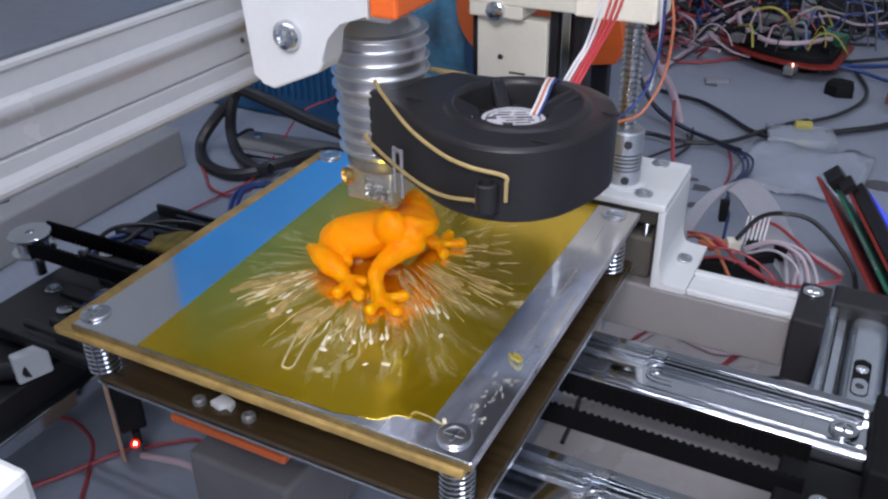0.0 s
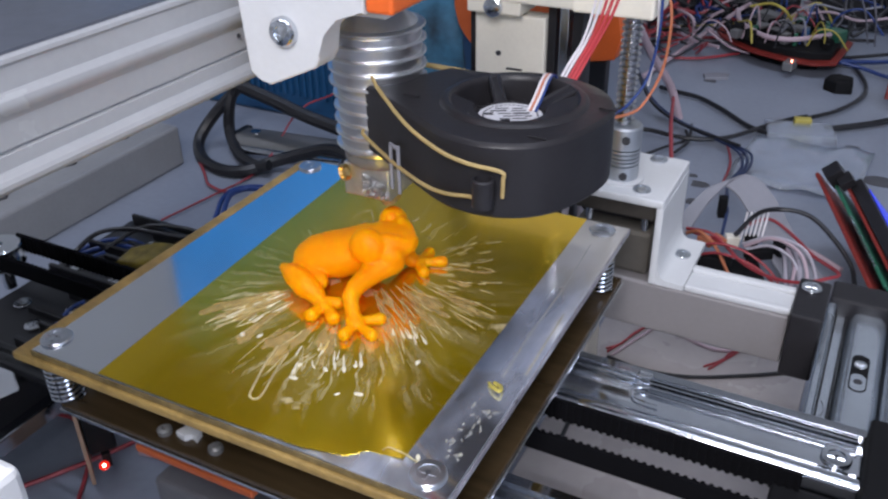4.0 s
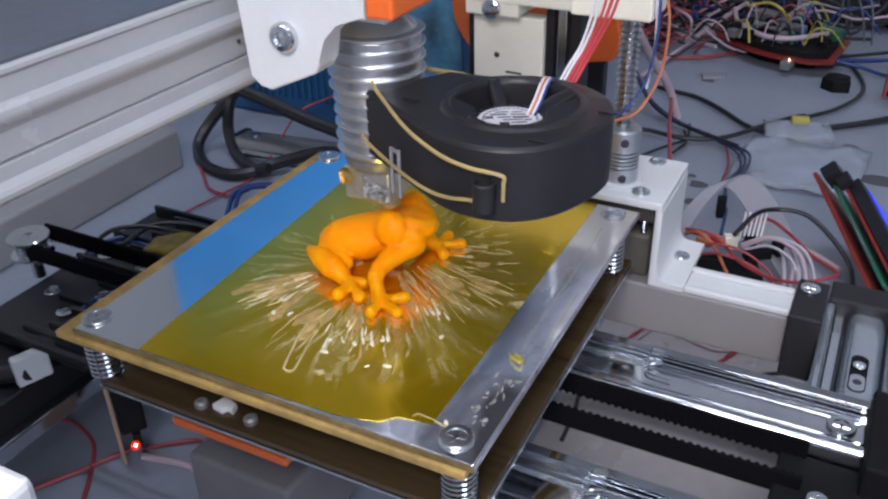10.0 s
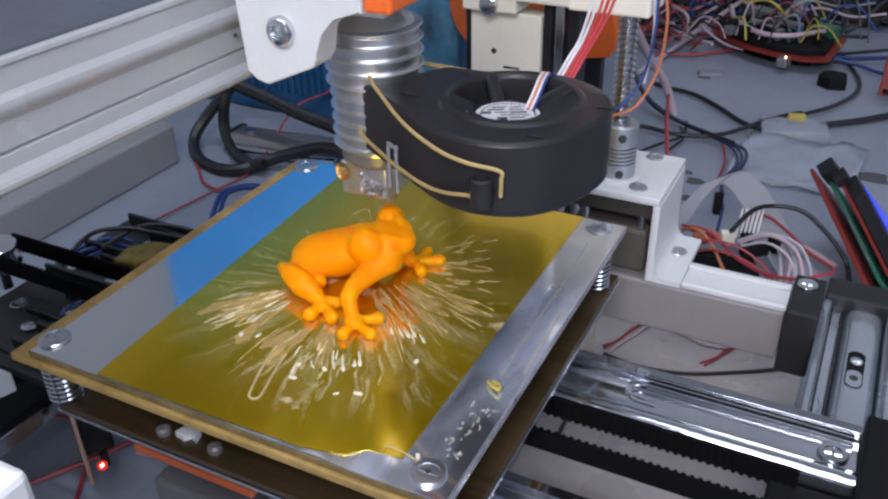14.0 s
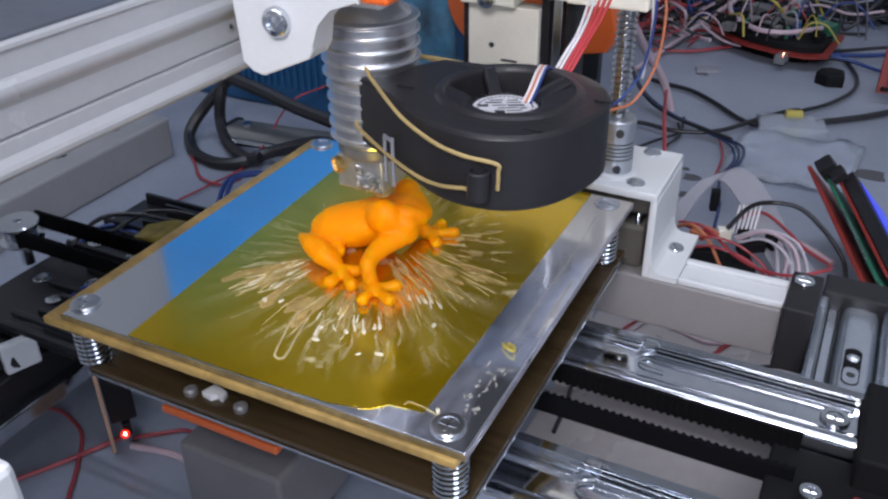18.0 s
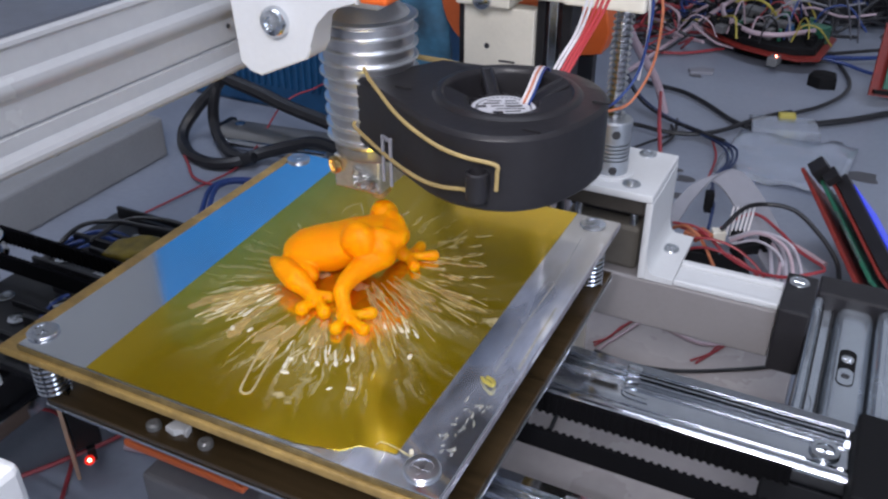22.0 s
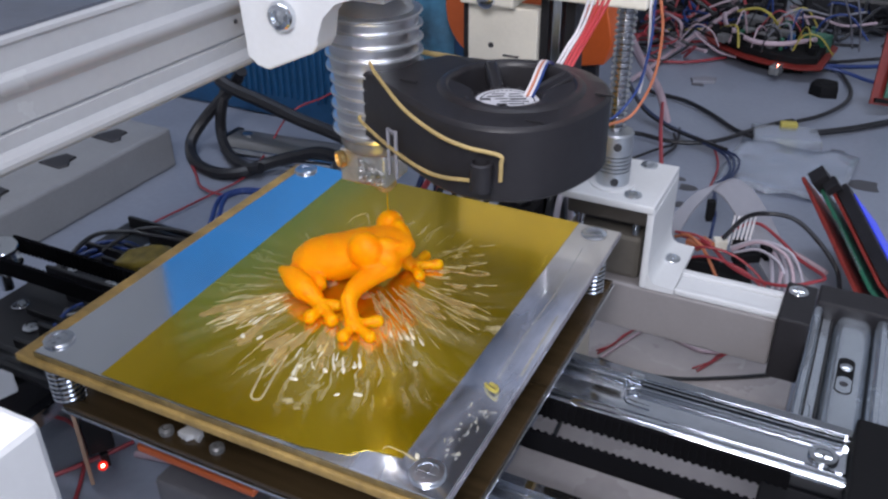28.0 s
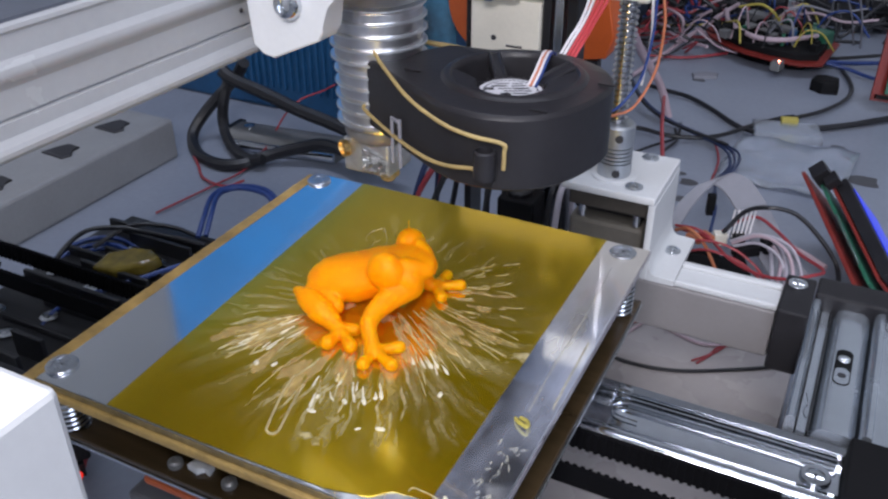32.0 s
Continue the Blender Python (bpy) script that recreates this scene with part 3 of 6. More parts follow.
def print_bed():
    bed = thing("print_bed", (0, 0, -20), "sprung print bed, mirror glass taped with amber film", "print bed")
    BED.append(bed)
    bm = mesh()
    box(bm, -2.2, 106.4, -5.6, 110.0, -1.8, 0.0, 0.3)
    part("mirror_plate", bm, MIRROR, bed, "mirror glass plate with bevelled edge")
    for b in ((-2.4, 106.6, -5.85, -5.62, -1.8, -0.12), (106.42, 106.65, -5.6, 110.0, -1.8, -0.12)):
        bm = mesh()
        box(bm, *b, 0.06)
        part("glass_edge", bm, GLASS_EDGE if b[0] > 100 else TAPED_EDGE, bed, "frosted grey cut edge of the glass" if b[0] > 100 else "cut edge of the glass under tan film")
    bm = mesh()
    box(bm, -8.2, 105.0, -6.8, 111.4, -4.0, -1.85, 0.4)
    part("top_board", bm, EDGE_WOOD, bed, "yellowed board under the glass")
    bm = mesh()
    box(bm, 1, 106.2, -4.8, 108.0, -17.2, -15.6, 0.3)
    part("bottom_board", bm, BROWN_BOARD, bed, "dark brown board with grey worn edge")
    bm = mesh()
    box(bm, 0.6, 106.6, -5.2, 108.4, -18.1, -17.25, 0.2)
    part("edge_strip", bm, STEEL, bed, "thin grey metal sheet")
    # amber film: a strip of its own on the mirror
    bm = mesh()
    prism(bm, [(18.8, -5.3), (50, -5.2), (74, -4.6), (83, -2.6), (86, 0.4), (93.6, 1.4), (93.8, 109.7), (13.8, 109.7)], 0.125, 0.165)
    part("amber_film", bm, KAPTON, bed, "amber polyimide film with dried glue marks")
    for x, y in ((0, 0), (100, 0), (0, 105), (100, 105)):
        bm = mesh()
        screw_head(bm, (x, y, 0.2), 3.7, 1.3)
        s = part("screw", bm, BRUSHED, bed, "zinc cross-head screw")
        bm = mesh()
        cyl(bm, (x, y, -22), (x, y, -1), 1.5, n=12)
        part("screw_shaft", bm, STEEL, s)
        bm = mesh()
        if x and y:
            x, y = x + 1.8, y - 6.0
        elif not y:
            x, y = x + 1.5, y - 2.2
        helix(bm, (x, y), 3.6, 0.43, -15.0, -4.5, 7.5)
        part("spring", bm, CHROME, bed, "bright coiled steel spring")
    for x, y in ((31.5, -1.5), (46.0, -1.0), (95, 28)):
        bm = mesh()
        lathe(bm, [(1.7, -15.6), (1.7, -14.4), (1.1, -13.9), (0.6, -13.9), (0.5, -14.6)], (x, y, 0), 16)
        part("small_bolt", bm, GREY_MOTOR, bed)
    bm = mesh()
    box(bm, 21.5, 56.5, -3.0, 10, -24.4, -22.2, 0.6)
    box(bm, 32, 46, 0, 10, -22.2, -18.12, 0.3)
    part("orange_belt_mount", bm, DARK_ORANGE, bed, "orange printed mount under the boards")
    dried_glue(bed)
    return bed


def dried_glue(bed):
    """Threads, drips and smears of dried glue, dragged outwards round the print."""
    bm, thick, veil = mesh(), mesh(), mesh()
    rnd = random.Random(11)

    def ribbon(to, p, ang, length, width, bend=0.0, height=0.12):
        """A flat drawn thread, widest before its far end."""
        n = max(4, int(length / 1.1))
        a, pts = radians(ang), []
        x, y = p
        for k in range(n + 1):
            pts.append((x, y))
            x, y = x + math.cos(a) * length / n, y + math.sin(a) * length / n
            a += radians(bend) / n + rnd.gauss(0, 0.05)
        loops = []
        for k, (x, y) in enumerate(pts):
            f = k / n
            x1, y1 = pts[min(k + 1, n)]
            x0, y0 = pts[max(k - 1, 0)]
            d = Vector((x1 - x0, y1 - y0, 0)).normalized()
            w = Vector((-d.y, d.x, 0)) * (width * (0.25 + 0.9 * f) * (1.0 - max(0, f - 0.82) * 4.2) * (1 + rnd.gauss(0, 0.22)) + 0.03)
            c = Vector((x, y, 0.17))
            up = Vector((0, 0, height * (1 + rnd.gauss(0, 0.3))))
            loops.append([c - w, c + w, c + w * 0.45 + up, c - w * 0.45 + up])
        rings(to, loops)

    def fan(to, count, centre, a0, a1, r0, r1, l0, l1, w0, w1, bend=8):
        for _ in range(count):
            a = rnd.uniform(a0, a1)
            r = rnd.uniform(r0, r1)
            p = (centre[0] + r * math.cos(radians(a)), centre[1] + r * math.sin(radians(a)))
            ribbon(to, p, a + rnd.gauss(0, 5), rnd.uniform(l0, l1), rnd.uniform(w0, w1), rnd.gauss(0, bend))

    fan(veil, 16, (46, 54), -128, -101, 13, 26, 8, 16, 0.7, 1.7)
    fan(veil, 12, (50, 50), -100, -58, 16, 26, 7, 15, 0.6, 1.5)
    fan(veil, 15, (42, 66), -48, -14, 20, 34, 8, 16, 0.6, 1.5)
    fan(veil, 5, (44, 60), 0, 38, 22, 32, 5, 9, 0.5, 1.1)
    fan(bm, 26, (46, 54), -127, -102, 15, 31, 4, 11, 0.1, 0.34)
    fan(thick, 16, (46, 54), -126, -104, 16, 31, 2.5, 7, 0.2, 0.5, 16)
    fan(bm, 16, (50, 50), -100, -62, 20, 32, 4, 11, 0.08, 0.26)
    fan(thick, 10, (50, 50), -82, -52, 24, 36, 2.5, 7, 0.25, 0.55, 16)
    fan(bm, 58, (42, 66), -47, -10, 22, 43, 4, 12, 0.05, 0.15, 6)
    fan(thick, 9, (42, 66), -47, -36, 38, 46, 2.5, 5, 0.2, 0.45)
    fan(bm, 34, (44, 60), -12, 40, 23, 38, 2, 6, 0.05, 0.14, 30)
    fan(bm, 7, (46, 60), 70, 140, 20, 26, 4, 9, 0.06, 0.15, 40)
    # one long drip that runs back on itself
    tube(bm, [(49.4, 20.4, 0.2), (50.8, 14.0, 0.2), (52.8, 7.8, 0.2), (54.0, 4.4, 0.2), (54.8, 3.2, 0.2), (56.2, 3.0, 0.2), (56.8, 4.4, 0.2), (55.6, 9.0, 0.2), (54.2, 14.0, 0.2), (53.2, 19.0, 0.2)], 0.3, 6)
    for x, y, r in ((59.4, 12.6, 0.8), (64.2, 18.2, 0.7), (75.4, 14.2, 0.8), (71.2, 12.2, 0.5), (58.0, 17.0, 0.6), (43.0, 22.0, 0.7), (39.0, 20.6, 0.8), (81.6, 29.4, 0.7), (96.0, 3.2, 0.6)):
        ball(thick, (x, y, 0.15), r, (1.5, 0.8, 0.35), (0, 0, rnd.uniform(0, 180)), 10)
    # a long scratch, smears and a curled thread on the bare glass
    smudge = mesh()
    for pts, r in (([(99.4, 96.6, 0.05), (100.4, 74, 0.05), (100.3, 52, 0.05), (100.9, 33, 0.05)], 0.07), ([(104.6, 62, 0.05), (104.9, 46, 0.05), (105.2, 36, 0.05)], 0.16)):
        tube(smudge, pts, r, 5, 6, flat=(4 * r, 0.06))
    for k in range(26):
        ribbon(smudge, (rnd.uniform(99, 104), rnd.uniform(5, 22)), rnd.uniform(20, 120), rnd.uniform(0.6, 2.0), rnd.uniform(0.08, 0.22), 20)
    tube(bm, [(88.8, 1.7, 0.3), (89.4, 2.8, 0.4), (91, 2.9, 0.3), (93.2, 2.8, 0.2), (96.6, 2.0, 0.2)], 0.12, 6)
    for name, m, mat, label in (("glass_smudge", smudge, SMUDGE, "scratches and greyish smudges on the bare glass"), ("glue_veil", veil, GLUE_VEIL, "faint smears of dried glue"), ("glue_thread", bm, GLUE_THIN, "thin translucent threads of dried glue"), ("glue_drip", thick, GLUE, "whitish drips of dried glue")):
        ob = part(name, m, mat, bed, label)
        ob["kind"] = "stuff"


def on_the_bed():
    bm = mesh()
    prism(bm, [(-2.8, -1.4), (0.2, -2.0), (1.2, -0.6), (3.1, -1.2), (2.6, 1.2), (0.4, 1.9), (-1.8, 2.1)], 0, 1.6, (37.5, 0.2, -15.58), bevel=0.3)
    BED.append(single("plastic_scrap", bm, PRINT_WHITE, (37.5, 0.2, -15.6), "small white plastic scrap lying on the brown board", "scrap"))
    bm = mesh()
    tube(bm, [(99.3, 29.6, 0.4), (100.6, 28.2, 0.9), (102.6, 27.4, 1.1), (102.2, 29.2, 0.7), (100.2, 30.2, 0.4)], 0.45, 6)
    BED.append(single("filament_scrap", bm, YELLOW_WIRE, (100.8, 28.7, 0), "curled yellow filament scrap on the bare glass", "scrap"))


def frog():
    """A tree frog squatting with raised head; its body points a little away from the cross rails, its head along them."""
    bm = mesh()

    def frame_at(degrees):
        a = radians(degrees)
        fore, side = Vector((math.cos(a), math.sin(a), 0)), Vector((-math.sin(a), math.cos(a), 0))
        return lambda u, v, z: Vector((56.2, 57.6, z)) + fore * u + side * v

    body, head = frame_at(20), frame_at(5)

    def hull(at, spine):
        rings(bm, [[at(u, ry * math.cos(t), z + rz * math.sin(t)) for t in (2 * math.pi * k / 24 for k in range(24))] for u, z, ry, rz in spine])

    def limb(pts, radii):
        """A tapering limb: balls joined by a round skin."""
        path = spline(pts, 5)
        n = len(path) - 1
        loops = []
        for i, p in enumerate(path):
            d = (path[min(i + 1, n)] - path[max(i - 1, 0)]).normalized()
            u, w = frame_of(d)
            f = i / n * (len(radii) - 1)
            k = min(int(f), len(radii) - 2)
            r = radii[k] + (radii[k + 1] - radii[k]) * (f - k)
            loops.append([p + (u * math.cos(t) + w * math.sin(t)) * r for t in (2 * math.pi * q / 12 for q in range(12))])
        rings(bm, loops)
        ball(bm, pts[0], radii[0], n=12)
        ball(bm, pts[-1], radii[-1], n=12)

    hull(body, ((-23.6, 5.0, 1.6, 1.4), (-22.4, 5.2, 3.6, 2.8), (-19.5, 5.6, 5.8, 4.7), (-15, 5.9, 7.3, 5.8), (-10, 6.7, 7.8, 6.1), (-5, 8.5, 7.4, 6.1), (0, 9.8, 6.6, 5.2)))
    hull(head, ((-6, 9.4, 4.6, 3.6), (-3, 9.8, 6.8, 5.0), (0.5, 10.2, 8.3, 5.0), (3.5, 10.8, 8.0, 4.7), (6, 11.5, 6.0, 3.6), (8, 11.6, 3.8, 2.7), (9.6, 11.7, 1.9, 1.5)))
    # bulging eyes with a fold in front of each
    ball(bm, head(-0.6, -6.6, 12.6), 4.8, (1.02, 0.82, 1.06))
    ball(bm, head(0.2, 6.8, 13.3), 3.9, (1.0, 0.95, 1.0))
    limb((head(3.4, -4.6, 14.2), head(5.4, -3.6, 13.6), head(7.4, -2.0, 12.8)), (2.0, 1.9, 1.4))
    limb((head(3.4, 4.6, 14.2), head(5.4, 3.6, 13.6), head(7.4, 2.0, 12.8)), (2.0, 1.9, 1.4))
    # near arm: broad shoulder, bent elbow, spread fingers
    ball(bm, head(3.4, -4.6, 10.4), 4.0, (1.15, 0.9, 1.0))
    limb([(60.6, 54.0, 8.2), (58.6, 48.8, 7.0), (57.4, 43.4, 5.9), (57.6, 39.6, 4.8)], (4.0, 3.1, 2.45, 2.15))
    limb([(57.6, 39.6, 5.0), (58.8, 38.0, 3.4), (60.6, 36.2, 1.9)], (2.15, 1.95, 1.85))
    ball(bm, (61.6, 35.2, 1.5), 2.5, (1.1, 1.0, 0.62))
    for x, y in ((61.8, 29.8), (67.8, 32.4), (66.2, 39.0)):
        limb([(61.6, 35.2, 1.4), ((61.6 + x) / 2, (35.2 + y) / 2, 1.3), (x, y, 1.3)], (1.5, 1.25, 1.65))
    # far arm and hand
    limb([(57, 62, 8.0), (58.6, 64.2, 4.6), (60.6, 65.0, 2.0)], (3.4, 2.6, 2.0))
    ball(bm, (61.6, 65.6, 1.5), 2.4, (1.1, 1.0, 0.62))
    for x, y in ((62.4, 71.6), (67.6, 69.0), (65.6, 62.0)):
        limb([(61.6, 65.6, 1.4), ((61.6 + x) / 2, (65.6 + y) / 2, 1.3), (x, y, 1.3)], (1.5, 1.25, 1.65))
    # folded hind legs and feet
    limb([(34.4, 44.2, 4.6), (38.6, 42.6, 4.4), (43.6, 40.6, 3.6), (47.6, 39.6, 2.4)], (1.3, 2.9, 3.3, 2.3))
    limb([(37, 47.0, 4.0), (42, 46.5, 4.0), (46, 44.0, 3.4)], (2.2, 2.6, 2.0))
    limb([(47.4, 39.4, 2.2), (50.0, 38.6, 1.7), (53.6, 40.2, 1.4)], (2.2, 1.8, 1.5))
    for x, y in ((50.4, 32.8), (56.0, 34.0)):
        limb([(50.0, 38.6, 1.6), ((50 + x) / 2 + 0.3, (38.6 + y) / 2, 1.4), (x, y, 1.5)], (1.7, 1.4, 1.8))
    limb([(33.0, 54.0, 3.6), (37.0, 60.0, 4.2), (42.0, 65.0, 3.4)], (1.4, 2.8, 2.2))
    limb([(42.0, 65.0, 2.2), (46.5, 68.0, 1.6), (51.0, 68.5, 1.3)], (2.0, 1.6, 1.5))
    ob = single("frog_print", bm, FROG, (52, 57, 0.2), "bright orange printed tree frog figure on the amber film", "figurine")
    re = ob.modifiers.new("skin", "REMESH")
    re.mode, re.voxel_size, re.use_smooth_shade = "VOXEL", 0.00034, True
    sm = ob.modifiers.new("soften", "SMOOTH")
    sm.factor, sm.iterations = 0.5, 11
    BED.append(ob)


def filament_strand():
    """The thread that the nozzle draws out of the eye as it lifts off."""
    bm = mesh()
    cyl(bm, (55.4, 64.2, 11.0), (55.4, 64.2, 17.2), 0.22, 0.14, n=6)
    ob = single("filament_strand", bm, FROG, (55.4, 64.2, 11.0), "thin orange filament thread drawn from the printed eye", "filament")
    STRAND.append(ob)


STRAND = []
print_bed()
on_the_bed()
frog()
filament_strand()


# ---- the cross stage: two drawer slides with a toothed belt, moved along the side slides ----
def slide_rail(stage, y0, y1, x0, x1, z):
    """A ball-bearing drawer slide lying flat: outer channel, inner member and a stamped lug."""
    w = y1 - y0
    bm = mesh()
    sec = [(0, -5.5), (0, -2.0), (0.25, -1.1), (0.8, -0.4), (1.6, -0.05), (2.6, 0.0), (3.6, -0.25), (4.4, -0.9), (5.4, -1.2), (w - 9.0, -1.3), (w - 4.6, -2.6), (w - 4.0, -1.2), (w - 3.6, 0.2), (w - 1.2, 0.5), (w - 0.2, -0.5), (w, -1.8), (w, -5.5), (w - 1.2, -5.5), (w - 1.2, -4.0), (1.2, -4.0), (1.2, -5.5)]
    rings(bm, [[(x, y0 + a, z + b) for a, b in sec[::-1]] for x in (x0, x1)])
    rail = part("slide_rail", bm, CHROME, stage, "bright steel drawer slide lying flat")
    for a, b, top in ((12.2, 12.7, -0.7), (14.0, 14.5, 0.0), (15.8, 16.3, 0.2), (17.4, 17.8, 0.1)):
        bm = mesh()
        box(bm, 125, 176.5, y0 + a, y0 + b, z - 2.4, z + top, 0.15)
        part("race_lip", bm, CHROME, rail)
    for a, b in ((w - 8.6, w - 7.8), (w - 5.6, w - 4.9)):
        bm = mesh()
        box(bm, -5, 120.5, y0 + a, y0 + b, z - 2.4, z - 0.5, 0.3)
        part("race_lip", bm, STEEL, rail)
    bm = mesh()
    box(bm, 121, 125, y0 + w - 5.2, y0 + w - 2.6, z - 1.4, z + 0.9, 0.4)
    part("ball_cage_end", bm, STEEL, rail)
    bm = mesh()
    tube(bm, [(139, y0 + w - 7.6, z - 0.5), (127, y0 + w - 7.4, z - 0.5), (122.5, y0 + w - 8.6, z - 0.5), (121.6, y0 + w - 11, z - 0.5), (123.4, y0 + w - 13, z - 0.5), (129, y0 + w - 13.4, z - 0.5)], 0.28, 6)
    part("stamped_lug", bm, CHROME, rail)
    bm = mesh()
    screw_head(bm, (172.3, y0 + w * 0.42, z - 1.2), 3.6, 2.0)
    part("screw", bm, STEEL, rail)


def cross_stage():
    st = thing("cross_stage", (40, 50, -50), "cross stage of two steel drawer slides and a toothed belt", "linear stage")
    STAGE.append(st)
    slide_rail(st, 64.0, 86.0, -6, 178, -28)
    slide_rail(st, 12.0, 34.0, -6, 178, -28)
    # belt: two upright runs with teeth on their inner faces
    for y, inward, lift in ((63.2, -1, 1.4), (51.2, 1, 0.0)):
        bm = mesh()
        box(bm, -99, 166, y - 0.55, y + 0.55, -35.5 + lift, -29.5 + lift)
        for k in range(132):
            x = -97 + 2.0 * k
            box(bm, x, x + 1.0, min(y, y + inward * 1.05), max(y, y + inward * 1.05), -35.6 + lift, -29.4 + lift)
        part("toothed_belt", bm, BELT_BLACK, st, "black toothed rubber belt", flat=True)
    bm = mesh()
    lathe(bm, [(5.6, -36.5), (7.6, -36.4), (7.6, -35.8), (5.6, -35.6), (5.6, -30.2), (7.6, -30.0), (7.6, -29.0), (7.2, -28.6), (1.6, -28.6), (1.5, -29.6)], (-99, 55.3, 0), 28)
    idler = part("idler_pulley", bm, STEEL, st, "grey metal idler pulley")
    bm = mesh()
    cyl(bm, (-99, 55.3, -46), (-99, 55.3, -36), 2.2, n=16)
    part("pulley_post", bm, STEEL, idler)
    bm = mesh()
    box(bm, -92, -42, 22, 108, -48, -43.2, 0.6)
    part("end_plate", bm, BLACK_DULL, st, "black painted end plate with many screws")
    for x, y in ((-81.4, 46.4), (-67.4, 38.9), (-53.0, 36.0), (-82.4, 72.4), (-62.6, 69.1), (-62.4, 51.5), (-68.3, 95.3), (-53.8, 93.8)):
        bm = mesh()
        screw_head(bm, (x, y, -42.7), 3.0, 1.2)
        part("screw", bm, STEEL, st)
    for y, x0, h in ((64.0, -88, -38.5), (77.0, -74, -38.0), (99.0, -72, -37.0), (56.0, -70, -40.5), (33.0, -56, -34.0), (24.0, -56, -34.0), (44.0, -76, -40.8), (84.0, -90, -39.5), (90.0, -76, -40.0), (105.0, -88, -38.5)):
        bm = mesh()
        box(bm, x0, -43, y, y + 1.6, -43.3, h, 0.3)
        part("channel_lip", bm, BLACK_DULL, st)
    for y0, z0 in ((16.0, -30.0), (12.0, -31.5)):
        bm = mesh()
        box(bm, -57, -2, y0, y0 + 2.2, z0 - 2.4, z0, 0.4)
        part("guide_strip", bm, BLACK_DULL, st, "black guide strip")
    bm = mesh()
    box(bm, 178.2, 196, 55, 86, -42, -24, 0.8)
    part("end_block", bm, BLACK_CHIP, st, "black printed end block")
    bm = mesh()
    box(bm, 159.6, 200, 38, 63.5, -48, -33.0, 0.8)
    part("belt_clamp", bm, BLACK_CHIP, st)
    bm = mesh()
    box(bm, 178.5, 186, 38, 46, -31.4, -27, 0.6)
    part("red_cap", bm, RED_PCB, st)
    bm = mesh()
    screw_head(bm, (170, 47, -31.0), 2.6, 1.2)
    part("screw", bm, STEEL, st)
    bm = mesh()
    box(bm, 12, 46, 8, 42, -76, -48, 1.2)
    part("stepper_motor", bm, STAGE_MOTOR, st, "grey square stepper motor under the bed")
    # little board with the lit diode, standing edge on
    bm = mesh()
    box(bm, -44, -31, 23.4, 24.6, -82, -49, 0.2, turn=(0, 0, -36))
    pcb = part("switch_board", bm, BROWN_PCB, st, "thin brown end-stop board")
    bm = mesh()
    box(bm, -42.5, -28, 24.6, 33, -70.5, -50, 0.8, turn=(0, 0, -36))
    part("switch_body", bm, BLACK_CHIP, pcb)
    bm = mesh()
    ball(bm, (-28.2, 22.6, -73.8), 1.6, (1.0, 1.0, 0.95), n=12)
    part("diode_lens", bm, LED_LENS, pcb, "red lens of the diode")
    bm = mesh()
    ball(bm, (-27.4, 22.0, -72.9), 0.6, n=10)
    ball(bm, (-27.9, 22.0, -73.9), 0.3, n=8)
    part("diode", bm, LED_RED, pcb, "glowing red diode")
    bm = mesh()
    box(bm, -33, -28, 24.4, 27, -76, -70.6, 0.4, turn=(0, 0, -36))
    part("diode_socket", bm, BLACK_CHIP, pcb)
    bm = mesh()
    box(bm, -58.0, -54.6, 9.0, 20.0, -50.0, -39.5, 0.8, turn=(0, 0, -20))
    part("white_connector", bm, PRINT_WHITE, st, "square white plastic connector")
    bm = mesh()
    tube(bm, [(-56, 13.6, -46), (-66, 9, -48), (-84, 3, -52), (-120, -6, -60)], 3.0, 10)
    part("connector_cable", bm, BLACK_WIRE, st)
    return st


cross_stage()


